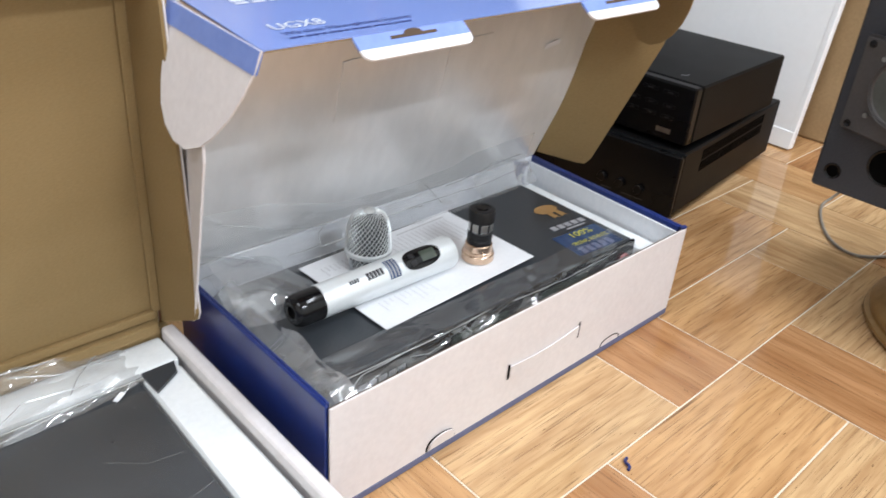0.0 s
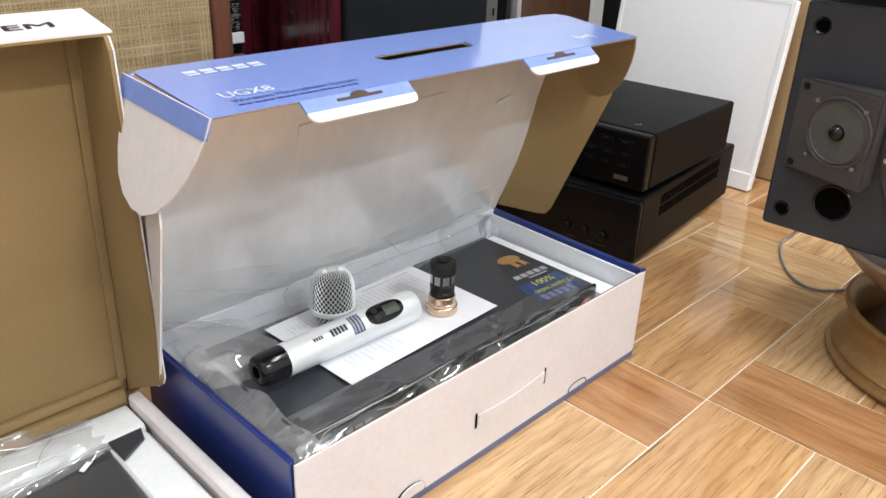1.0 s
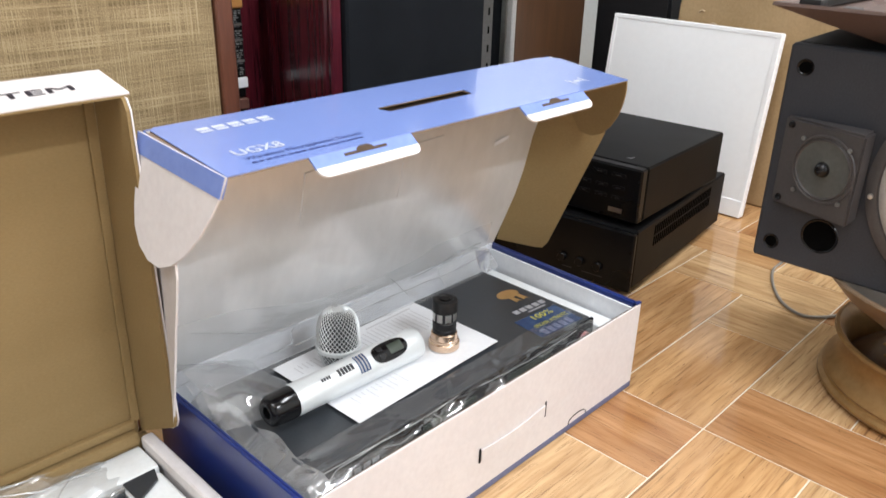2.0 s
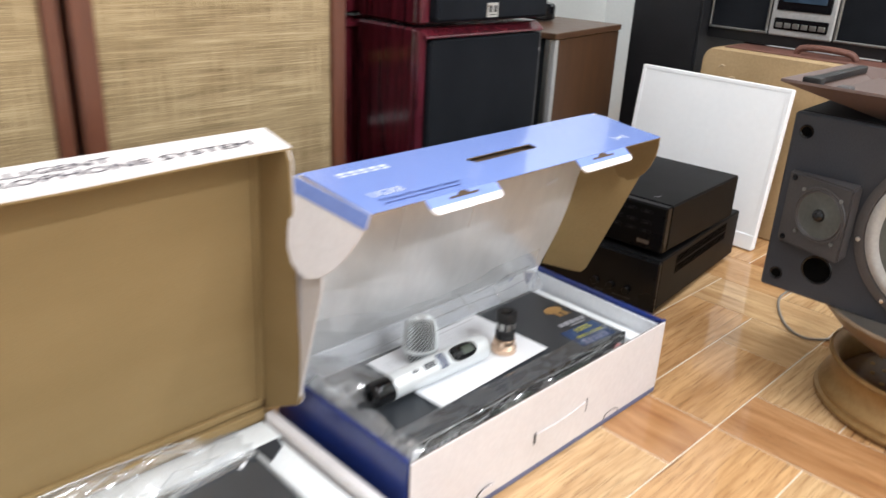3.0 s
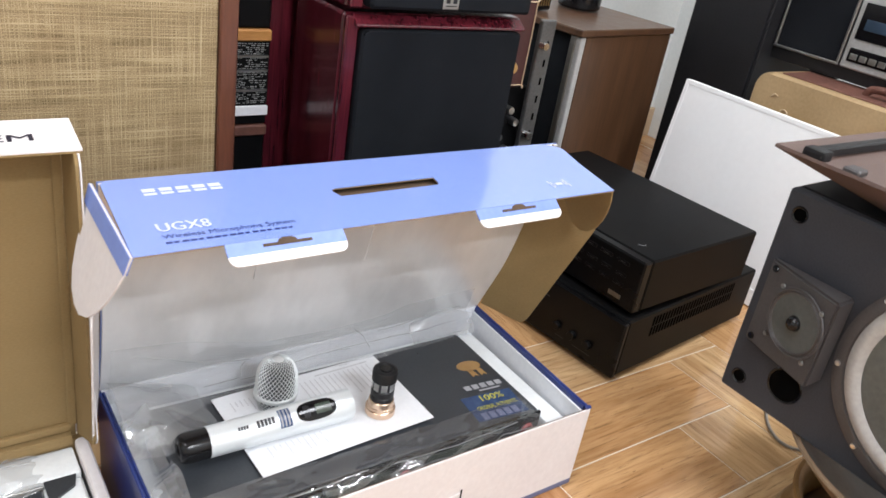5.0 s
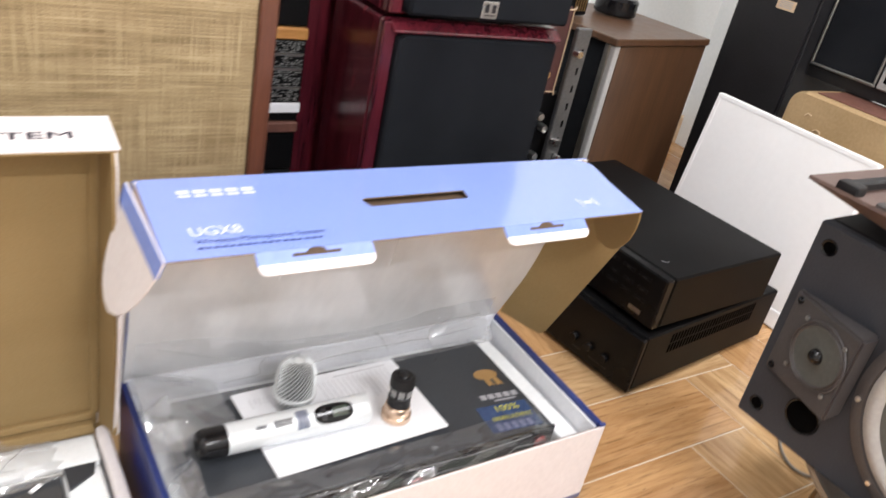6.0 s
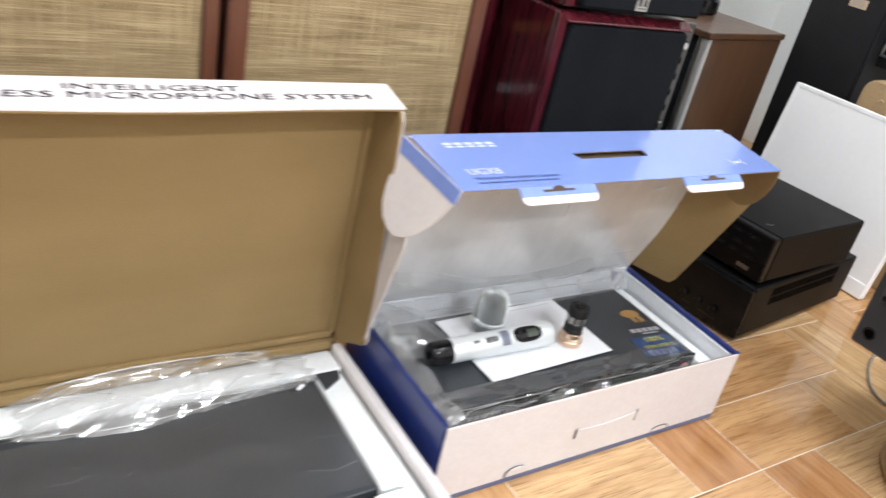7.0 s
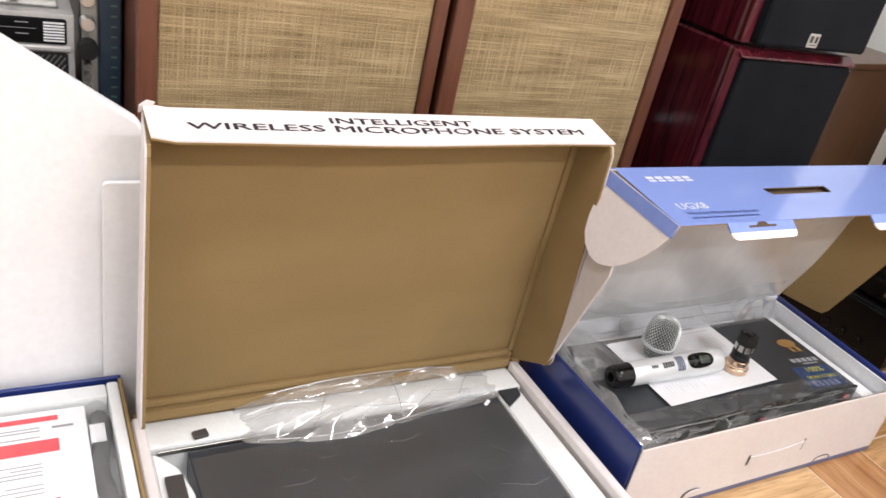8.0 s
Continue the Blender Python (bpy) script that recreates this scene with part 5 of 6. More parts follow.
def burgundy_speaker(x, y, rail):
    s = thing("loudspeaker", pose(x, y, 0.003), "burgundy wood tower loudspeaker with black cloth grilles", "loudspeaker", "burgundy tower loudspeakers")
    part("plinth", box(0.01, 0.02, -0.003, 0.30, 0.145, -0.0003), BLACK_MATT, s, "black plinth")
    w, d = 0.315, 0.152
    part("cabinet", box(0, 0.012, 0.0, w - 0.012, d, 0.548, 0.004), BURGUNDY, s, "polished burgundy veneer")
    part("upper_cabinet", box(0.002, 0.012, 0.5525, w - 0.014, d, 0.92, 0.004), BURGUNDY, s, "polished burgundy veneer")
    part("lower_grille", slab(rounded(rail + 0.002, 0.03, w - 0.021, 0.530, 0.008), 0.016, plane_matrix((0, 0.0115, 0), (1, 0, 0), (0, 0, 1)), bevel=0.003), BLACK_CLOTH, s, "black cloth grille", smooth=40)
    part("frame_rail", box(0.0005, 0.0035, 0.012, rail, 0.0118, 0.545, 0.002), BURGUNDY, s)
    up = part("upper_grille", slab(rounded(rail + 0.004, 0.558, w - 0.022, 0.90, 0.006), 0.026, plane_matrix((0, 0.0115, 0), (1, 0, 0), (0, 0, 1)), bevel=0.004), BLACK_CLOTH, s, "black cloth grille", smooth=40)
    part("badge", box(0.134, -0.0165, 0.562, 0.160, -0.0148, 0.585, 0.0006), STEEL, up, "small silver badge")
    bars("badge_mark", [(0.138, 0.570, 0.1445, 0.581), (0.1495, 0.570, 0.156, 0.581), (0.138, 0.5658, 0.156, 0.5672)], BLACK_INK, up, plane_matrix((0, -0.0169, 0), (1, 0, 0), (0, 0, 1)))
    part("frame_rail", box(0.0025, 0.0005, 0.556, rail + 0.0015, 0.0118, 0.915, 0.002), BURGUNDY, s)
    part("ledge", slab([(-0.006, 0.5325), (0.0118, 0.5325), (0.0118, 0.5475), (0.0095, 0.5475), (-0.006, 0.5360)], w - 0.030, plane_matrix((0.012, 0, 0), (0, 1, 0), (0, 0, 1)), bevel=0.0012), BURGUNDY, s)
    return s


burgundy_speaker(0.6280, 0.7970, 0.020)
burgundy_speaker(0.5975, 0.9680, 0.052)

# gear between the loudspeakers
stack = thing("equipment_stack", pose(0.4965, 0.955, 0), "stack of old audio gear with an orange wooden shelf", "audio gear")
part("lower_unit", box(0, 0, 0.0, 0.098, 0.2, 0.27, 0.003), BLACK_METAL, stack)
part("middle_unit", box(0.0, 0.004, 0.2705, 0.098, 0.2, 0.3335, 0.002), BLACK_METAL, stack)
part("lower_shelf", box(0.0, -0.004, 0.334, 0.098, 0.2, 0.350, 0.002), CASE_WASH, stack, "worn reddish brown shelf")
part("record_deck", box(0.0, 0.002, 0.3505, 0.098, 0.2, 0.3805, 0.002), BLACK_METAL, stack)
part("circuit_panel", box(0.0, 0.0, 0.381, 0.098, 0.2, 0.475, 0.002), BLACK_METAL, stack)
random.seed(12)
b = bmesh.new()
for k in range(30):
    x = 0.003
    while x < 0.092:
        w = random.uniform(0.0012, 0.006)
        if random.random() < 0.78:
            z = 0.384 + k * 0.0030
            x1, z1, y = min(x + w, 0.095), z + random.uniform(0.0008, 0.0021), -0.0006 - 0.002 * random.random()
            b.faces.new([b.verts.new(q) for q in ((x, y, z), (x1, y, z), (x1, y, z1), (x, y, z1))])
        x += w + random.uniform(0.0006, 0.0022)
part("circuit_pattern", b, GREY_BITS, stack, "grey rows of small electronic parts")
for z in (0.402, 0.431, 0.452):
    part("label_strip", box(0.003, -0.0036, z, 0.095, -0.0003, z + 0.003), DULL_METAL, stack)
for k in range(3):
    part("cable_loop", tube([(0.01, -0.004, 0.25 - 0.02 * k), (0.035, -0.012, 0.21 - 0.03 * k), (0.07, -0.008, 0.17 - 0.02 * k), (0.09, -0.004, 0.20 - 0.03 * k)], 0.0022, 6), CABLE, stack, smooth=60)
for k in range(3):
    for i in range(4):
        part("connector", box(0.008 + i * 0.023, -0.0042, 0.235 - k * 0.040, 0.020 + i * 0.023, -0.0003, 0.2435 - k * 0.040, 0.001), BLACK_FRONT if (i + k) % 2 else DULL_METAL, stack)
part("pale_trim", box(0.0, -0.004, 0.3655, 0.098, 0.0015, 0.3800, 0.001), PAPER, stack)
part("shelf_board", box(-0.004, -0.006, 0.4755, 0.098, 0.2, 0.492, 0.002), ORANGE_WOOD, stack, "orange wooden board")
part("upper_unit", box(0.0, 0.0, 0.4925, 0.098, 0.2, 0.80, 0.003), BLACK_METAL, stack)

# case and black unit further back
unit = thing("power_amplifier", pose(1.022, 1.042, 0), "black amplifier box with steel knobs standing on the floor", "amplifier")
part("case", box(0, 0, 0.0, 0.165, 0.25, 0.37, 0.004), BLACK_METAL, unit)
for x, z in ((0.118, 0.325), (0.135, 0.300), (0.100, 0.270), (0.128, 0.240), (0.10, 0.205), (0.14, 0.18)):
    part("knob", lathe([(0, 0.018), (0.007, 0.018), (0.008, 0.012), (0.008, 0.0), (0, 0.0)], 18, m=plane_matrix((x, -0.0005, z), (1, 0, 0), (0, 0, 1))), STEEL, unit, "steel knob", smooth=True)
bcase = thing("hard_case", pose(1.022, 1.030, 0.3706), "dark oxblood case with cream piping, standing on the amplifier", "case")
part("shell", slab(rounded(0, 0, 0.140, 0.170, 0.014), 0.18, plane_matrix((0, 0.18, 0), (1, 0, 0), (0, 0, 1)), bevel=0.003), CASE_DARK, bcase, smooth=40)
part("piping", tube([(0.006, -0.001, 0.16), (0.006, -0.001, 0.010), (0.012, -0.001, 0.006), (0.128, -0.001, 0.006), (0.134, -0.001, 0.012), (0.134, -0.001, 0.158), (0.128, -0.001, 0.164), (0.006, -0.001, 0.164)], 0.0013, 6), CREAM, bcase, "cream coloured piping", smooth=60)
part("clasp", lathe([(0, 0.008), (0.010, 0.007), (0.013, 0.0), (0, 0)], 20, m=plane_matrix((0.100, -0.001, 0.040), (1, 0, 0), (0, 0, 1))), BRASS, bcase, "round brass clasp", smooth=True)

rail = thing("metal_rack_rail", pose(1.166, 1.014, 0), "grey metal rack rail with slots and chrome knobs, standing upright", "rack rail")
part("rail", box(0, 0, 0.0, 0.036, 0.012, 0.505, 0.002), GREY_RAIL, rail)
for k in range(8):
    part("slot", box(0.020, -0.0006, 0.20 + k * 0.036, 0.025, 0.0012, 0.214 + k * 0.036), HOLE, rail)
for x, z, r in ((0.006, 0.459, 0.0080), (0.010, 0.279, 0.0090), (0.026, 0.244, 0.0075), (0.004, 0.236, 0.0060)):
    part("knob", lathe([(0, 0.016), (r * 0.85, 0.016), (r, 0.013), (r, 0.002), (r * 0.7, 0), (0, 0)], 20, m=plane_matrix((x, -0.0003, z), (1, 0, 0), (0, 0, 1))), CHROME, rail, "chrome knob", smooth=True)

# ---- brown wooden loudspeaker cabinet seen from its side ----
brown = thing("loudspeaker", pose(1.352, 1.090, 0, 0, 0, 8.8), "brown wooden loudspeaker cabinet with a silver-trimmed front", "loudspeaker")
part("side_panel", box(0.022, 0, 0.0, 0.362, 0.30, 0.455, 0.002), BROWN_VENEER, brown, "brown wood veneer")
part("top_board", box(-0.002, -0.004, 0.4555, 0.366, 0.304, 0.471, 0.002), BROWN_VENEER, brown)
part("front_trim", box(0.004, 0.0, 0.02, 0.0215, 0.014, 0.455, 0.002), SILVER_PLASTIC, brown, "silver trim")
part("front_trim", box(0.004, 0.0145, 0.02, 0.0215, 0.030, 0.455, 0.002), DULL_METAL, brown)
part("front_grille", box(0.010, 0.0305, 0.02, 0.0215, 0.296, 0.455, 0.002), BLACK_CLOTH, brown, "black front grille")
lens = thing("round_speaker_unit", pose(1.555, 1.32, 0.4745), "small black round unit lying on the brown cabinet", "audio part")
part("drum", lathe([(0, 0), (0.048, 0), (0.052, 0.004), (0.052, 0.035), (0.046, 0.042), (0.030, 0.044), (0, 0.044)], 36), BLACK_GLOSS, lens, smooth=35)
strip = thing("metal_bracket", pose(1.385, 1.26, 0.4745, 0, 0, 15), "small gold-lettered black bracket on the brown cabinet", "audio part")
part("block", box(-0.03, 0, 0, 0.03, 0.03, 0.05, 0.003), BLACK_METAL, strip)
bars("gold_bars", [(-0.024 + k * 0.010, 0.010, -0.018 + k * 0.010, 0.040) for k in range(5)], BRASS, strip, plane_matrix((0, -0.0004, 0), (1, 0, 0), (0, 0, 1)))

# ---- tall black loudspeaker by the wall ----
tall = thing("loudspeaker", pose(1.75, 0.935, 0), "tall black vinyl loudspeaker with a small cream label", "loudspeaker")
part("cabinet", box(0, 0, 0.0, 0.30, 0.200, 0.95, 0.006, seg=2), BLACK_VINYL, tall, smooth=40)
part("side_veneer", box(0.006, -0.006, 0.01, 0.296, -0.0005, 0.94, 0.002), BLACK_VINYL, tall, "black vinyl side")
part("maker_label", box(-0.0012, 0.048, 0.580, -0.0002, 0.096, 0.602, 0.0004), CREAM, tall, "small cream label")
bars("label_lines", [(-0.09, 0.585 + 0.004 * k, -0.055, 0.5868 + 0.004 * k) for k in range(4)], GREY_INK, tall, plane_matrix((-0.0016, 0, 0), (0, -1, 0), (0, 0, 1)))

# ---- two black amplifiers, one on the other ----
amp_l = thing("amplifier", pose(1.0690, 0.5680, 0, 0, 0, 6.6), "black amplifier with vent slots in its side, standing on the floor", "amplifier", "stacked amplifiers")
part("case", box(0.012, 0, 0.010, 0.436, 0.430, 0.119, 0.003), BLACK_METAL, amp_l, "black painted metal case")
fr = part("front_panel", box(0, -0.001, 0.008, 0.0115, 0.431, 0.117, 0.003), BLACK_FRONT, amp_l, "glossy black front panel")
for k in range(4):
    part("foot", lathe([(0, 0), (0.016, 0), (0.018, 0.0095), (0, 0.0095)], 20, m=Matrix.Translation((0.05 + 0.30 * (k % 2), 0.05 + 0.33 * (k // 2), 0))), BLACK_MATT, amp_l, smooth=40)
for row in range(2):
    for k in range(30):
        part("vent_slot", box(0.085 + k * 0.0092, -0.0006, 0.070 + row * 0.021, 0.0895 + k * 0.0092, 0.0012, 0.0875 + row * 0.021), HOLE, amp_l)
for y, z, r in ((0.06, 0.042, 0.008), (0.095, 0.042, 0.008), (0.13, 0.042, 0.008), (0.30, 0.062, 0.026)):
    part("knob", lathe([(0, 0.007), (r * 0.9, 0.007), (r, 0.006), (r, 0), (0, 0)], 28, m=plane_matrix((-0.0003, y, z), (0, -1, 0), (0, 0, 1))), BLACK_FRONT, fr, smooth=40)
for r in ((-0.20, 0.085, -0.16, 0.0866), (-0.20, 0.078, -0.17, 0.0793), (-0.09, 0.024, -0.05, 0.0253), (-0.13, 0.024, -0.11, 0.0253)):
    bars("front_print", [r], DARK_INK, fr, plane_matrix((-0.0008, 0, 0), (0, -1, 0), (0, 0, 1)))
amp_u = thing("amplifier", pose(1.0885, 0.5785, 0.1195, 0, 0, 3.9), "black audio deck with front keys, stacked on an amplifier", "amplifier", "stacked amplifiers")
part("case", box(0.020, 0, 0.008, 0.334, 0.430, 0.1035, 0.003), BLACK_METAL, amp_u, "black painted metal case")
fu = part("front_panel", box(0, 0.0005, 0.007, 0.0195, 0.4295, 0.1025, 0.003), BLACK_FRONT, amp_u, "glossy black front panel")
for k in range(4):
    part("foot", lathe([(0, 0), (0.014, 0), (0.016, 0.0075), (0, 0.0075)], 20, m=Matrix.Translation((0.05 + 0.22 * (k % 2), 0.05 + 0.34 * (k // 2), 0))), BLACK_MATT, amp_u, smooth=40)
for z, n, w in ((0.086, 4, 0.026), (0.064, 5, 0.022), (0.046, 5, 0.022)):
    for k in range(n):
        part("key", box(-0.0012, 0.030 + k * (w + 0.010), z - 0.003, 0.0005, 0.030 + k * (w + 0.010) + w, z + 0.003, 0.0005), BLACK_FRONT, fu)
        bars("key_mark", [(-(0.030 + k * (w + 0.010) + w * 0.7), z - 0.0006, -(0.030 + k * (w + 0.010) + w * 0.3), z + 0.0004)], DARK_INK, fu, plane_matrix((-0.0016, 0, 0), (0, -1, 0), (0, 0, 1)))
part("front_badge", box(-0.001, 0.030, 0.020, -0.0002, 0.056, 0.028), DULL_METAL, fu, "small metal badge")
part("display", box(-0.0012, 0.22, 0.055, -0.0002, 0.38, 0.092), BLACK_GLOSS, fu)
part("scratch", tube([(0.045, 0.055, 0.1037), (0.050, 0.048, 0.1038), (0.058, 0.047, 0.1037)], 0.0006, 5), GREY_INK, amp_u)

# ---- white panel leaning on a tan suitcase ----
wp = thing("white_panel", Matrix.Translation((1.572, 0.601, 0.0)) @ Matrix.Rotation(radians(-0.5), 4, "Z") @ Matrix.Rotation(radians(6.5), 4, "Y"), "white painted panel leaning against the suitcase", "panel")
part("board", box(0, 0.0, 0.003, 0.020, 0.398, 0.394, 0.006, seg=3), PANEL_WHITE, wp, smooth=40)
for y0, y1, z0, z1 in ((0.001, 0.397, 0.3845, 0.3932), (0.001, 0.0105, 0.0415, 0.384), (0.3875, 0.397, 0.0415, 0.384)):
    part("border", box(-0.0009, y0, z0, 0.001, y1, z1, 0.0004), PANEL_WHITE, wp)
part("bottom_lip", box(-0.0022, 0.001, 0.0035, 0.001, 0.397, 0.0405, 0.001), PANEL_WHITE, wp)

suit = thing("suitcase", pose(1.680, 0.365, 0), "worn tan suitcase with a reddish brown top, standing on the floor", "suitcase")
part("shell", slab(rounded(-0.505, 0.0, 0.0, 0.452, 0.035, 8), 0.15, plane_matrix((0, 0, 0), (0, -1, 0), (0, 0, 1)) @ Matrix.Rotation(math.pi, 4, "X") @ Matrix.Diagonal((1, -1, 1, 1)), bevel=0.005), TAN_CASE, suit, "worn tan leatherette", smooth=40)
part("top_band", box(0.020, 0.045, 0.4522, 0.140, 0.460, 0.4548, 0.001), CASE_WASH, suit, "reddish brown top band")
part("handle", tube([(0.07, 0.16, 0.456), (0.066, 0.175, 0.470), (0.064, 0.23, 0.474), (0.066, 0.285, 0.470), (0.07, 0.30, 0.456)], 0.008, 10), CASE_WASH, suit, "reddish brown handle", smooth=60)
part("scuff", tube([(-0.0006, 0.427, 0.377), (-0.0010, 0.423, 0.384), (-0.0012, 0.416, 0.387), (-0.0012, 0.409, 0.384), (-0.0006, 0.407, 0.377)], 0.0014, 6), CREAM, suit, "pale scuff mark")
part("scuff", tube([(-0.0008, 0.455, 0.405), (-0.0012, 0.448, 0.412), (-0.0008, 0.440, 0.409)], 0.0014, 6), CREAM, suit, "pale scuff mark")

boom = thing("radio_cassette_player", pose(1.80, 0.31, 0.4552), "silver-edged black radio cassette player lying on the suitcase", "radio")
part("foot", box(0.01, 0.12, 0.0, 0.04, 0.18, 0.0035), BLACK_MATT, boom)
part("foot", box(0.01, 0.46, 0.0, 0.04, 0.52, 0.0035), BLACK_MATT, boom)
part("body", box(0.0, 0.0, 0.004, 0.13, 0.620, 0.25, 0.006, seg=2), BLACK_MATT, boom, smooth=40)
for ya, yb in ((0.457, 0.616), (0.028, 0.293)):
    for y0, y1, z0, z1 in ((ya, yb, 0.031, 0.037), (ya, yb, 0.229, 0.235), (ya, ya + 0.006, 0.0375, 0.2285), (yb - 0.006, yb, 0.0375, 0.2285)):
        part("grille_frame", box(-0.007, y0, z0, -0.0003, y1, z1, 0.0015), DULL_METAL, boom, "silver frame")
    part("grille", box(-0.004, ya + 0.0065, 0.038, -0.0004, yb - 0.0065, 0.228, 0.001), BLACK_CLOTH, boom, "dark speaker grille")
cp = part("cassette_panel", box(-0.008, 0.297, 0.031, -0.0005, 0.453, 0.235, 0.003), SILVER_PLASTIC, boom, "silver cassette panel")
part("cassette_window", box(-0.0105, 0.309, 0.092, -0.0082, 0.441, 0.165, 0.002), BLACK_GLOSS, cp, "dark cassette window")
part("cassette", box(-0.0125, 0.322, 0.112, -0.0107, 0.428, 0.134, 0.001), BLUE_GLASS, cp, "blue cassette label")
part("key_bed", box(-0.0105, 0.309, 0.046, -0.0082, 0.441, 0.074, 0.002), BLACK_GLOSS, cp)
for k in range(6):
    part("key", box(-0.014, 0.315 + k * 0.0208, 0.051, -0.0107, 0.331 + k * 0.0208, 0.063, 0.001), DULL_METAL, cp)

# ---- open loudspeaker on a dish and a wheel rim ----
rim = thing("wheel_rim", pose(1.135, 0.092, 0), "worn bronze-painted wheel rim lying flat on the floor", "wheel rim")
part("barrel", lathe([(0.1200, 0.0000), (0.1600, 0.0000), (0.1655, 0.0032), (0.1700, 0.0088), (0.1695, 0.0128), (0.1635, 0.0152), (0.1625, 0.0192), (0.1650, 0.0232), (0.1635, 0.0272), (0.1620, 0.0304), (0.1560, 0.0360), (0.1510, 0.0448), (0.1490, 0.0560), (0.1490, 0.0656), (0.1520, 0.0720), (0.1585, 0.0764), (0.1605, 0.0800), (0.1590, 0.0836), (0.1545, 0.0840), (0.1510, 0.0808), (0.1460, 0.0752), (0.1420, 0.0640), (0.1410, 0.0160), (0.1200, 0.0000)], 80), RIM_GOLD, rim, "bronze paint with scuffs", smooth=28)
disc = part("disc", lathe([(0.1405, 0.0240), (0.1280, 0.0368), (0.1120, 0.0448), (0.1040, 0.0512), (0.0980, 0.0528), (0.0600, 0.0524), (0.0360, 0.0520), (0.0340, 0.0448), (0.0600, 0.0448), (0.1000, 0.0448), (0.1405, 0.0176), (0.1405, 0.0240)], 64), RIM_DARK, rim, "dark brown wheel disc", smooth=40)
for n, r in ((16, 0.090), (11, 0.070)):
    for k in range(n):
        w = 2 * math.pi * (k + 0.3) / n
        part("rivet", lathe([(0, 0.0028), (0.0030, 0.0022), (0.0046, 0), (0, 0)], 12, m=Matrix.Translation((r * math.cos(w), r * math.sin(w), 0.0524))), RIM_GOLD, disc, smooth=True)
dish = thing("plastic_dish", pose(1.135, 0.092, 0.0527), "tan brown plastic dish standing inside the wheel rim", "dish")
part("bowl", lathe([(0.0, 0.0), (0.040, 0.0), (0.043, 0.004), (0.045, 0.042), (0.085, 0.051), (0.130, 0.067), (0.165, 0.091), (0.190, 0.117), (0.2000, 0.1270), (0.1985, 0.1290), (0.193, 0.1290), (0.182, 0.117), (0.150, 0.085), (0.085, 0.057), (0.0, 0.049)], 64), DISH, dish, smooth=40)

spk = thing("loudspeaker", Matrix.Translation((0.992, 0.345, 0.1822)) @ Matrix.Rotation(radians(-1.5), 4, "Y"), "dark grey loudspeaker without grille, lying on its side on the dish", "loudspeaker")
part("cabinet", box(0.0165, -0.470, 0.0, 0.240, 0.0, 0.286, 0.003), BLACK_VINYL, spk, "black vinyl cabinet")
baf = part("baffle", box(0.0, -0.470, 0.0, 0.016, 0.0, 0.286, 0.003), SPK_GREY, spk, "charcoal grey front baffle")


def on_baffle(y, z, lift=0.0):
    return plane_matrix((-lift, y, z), (0, -1, 0), (0, 0, 1))


for y, z in ((-0.022, 0.259), (-0.022, 0.026), (-0.445, 0.259), (-0.445, 0.026)):
    pg = part("grille_socket", lathe([(0.0075, 0.0), (0.0095, 0.0012), (0.0105, 0.0), (0.0105, -0.001), (0.0075, -0.001)], 28, m=on_baffle(y, z, 0.0005)), BLACK_GLOSS, baf, "round grille socket", smooth=40)
    part("socket_hole", lathe([(0.0, 0.0), (0.0076, 0.0)], 24, m=on_baffle(y, z, 0.0007)), HOLE, pg)
part("port", lathe([(0.0205, 0.0006), (0.0225, 0.0012), (0.0235, 0.0)], 40, m=on_baffle(-0.081, 0.051, 0.0003)), BLACK_GLOSS, baf, "bass port", smooth=40)
part("port_hole", lathe([(0.0, 0.0), (0.0206, 0.0)], 36, m=on_baffle(-0.081, 0.051, 0.0006)), HOLE, baf)
# wedge-shaped mid driver plate
MY0, MY1, MZ0, MZ1 = -0.014, -0.118, 0.084, 0.199
b = bmesh.new()
pts = [(0, MY0), (-0.008, MY0), (-0.036, MY1), (0, MY1)]
lo = [b.verts.new((x, y, MZ0)) for x, y in pts]
hi = [b.verts.new((x, y, MZ1)) for x, y in pts]
b.faces.new(lo)
b.faces.new(hi)
for i in range(4):
    b.faces.new((lo[i], lo[(i + 1) % 4], hi[(i + 1) % 4], hi[i]))
bmesh.ops.bevel(b, geom=b.edges[:], offset=0.003, segments=2, affect="EDGES")
plate = part("driver_plate", b, SPK_FACE, baf, "slanted grey driver plate", smooth=40)
slope = Vector((-0.028, MY1 - MY0, 0)).normalized()
wm = plane_matrix(Vector((-0.008, MY0, 0)) + slope * 0.063 + Vector((-0.0012, 0, 0.1460)), slope, (0, 0, 1))
part("mid_surround", lathe([(0.0430, 0.0), (0.0425, 0.002), (0.0400, 0.0022), (0.0385, 0.0004), (0.0365, 0.0022), (0.0345, 0.0004)], 48, m=wm), SPK_FACE, plate, smooth=40)
part("mid_cone", lathe([(0.0350, 0.0006), (0.030, 0.0002), (0.018, -0.0002), (0.011, 0.0004), (0.010, 0.0008)], 48, m=wm), CONE, plate, "grey driver cone", smooth=50)
part("dust_cap", lathe([(0.0, 0.0095), (0.004, 0.0088), (0.0075, 0.006), (0.0098, 0.001), (0.0098, 0.0)], 32, m=wm), BLACK_GLOSS, plate, "glossy black dome", smooth=60)
for a in (45, 135, 225, 315):
    part("screw", lathe([(0, 0.0025), (0.0028, 0.002), (0.0032, 0), (0, 0)], 14, m=wm @ Matrix.Translation((0.0440 * math.cos(radians(a)) - 0.002, 0.0475 * math.sin(radians(a)) - 0.002, 0))), DULL_METAL, plate, smooth=True)
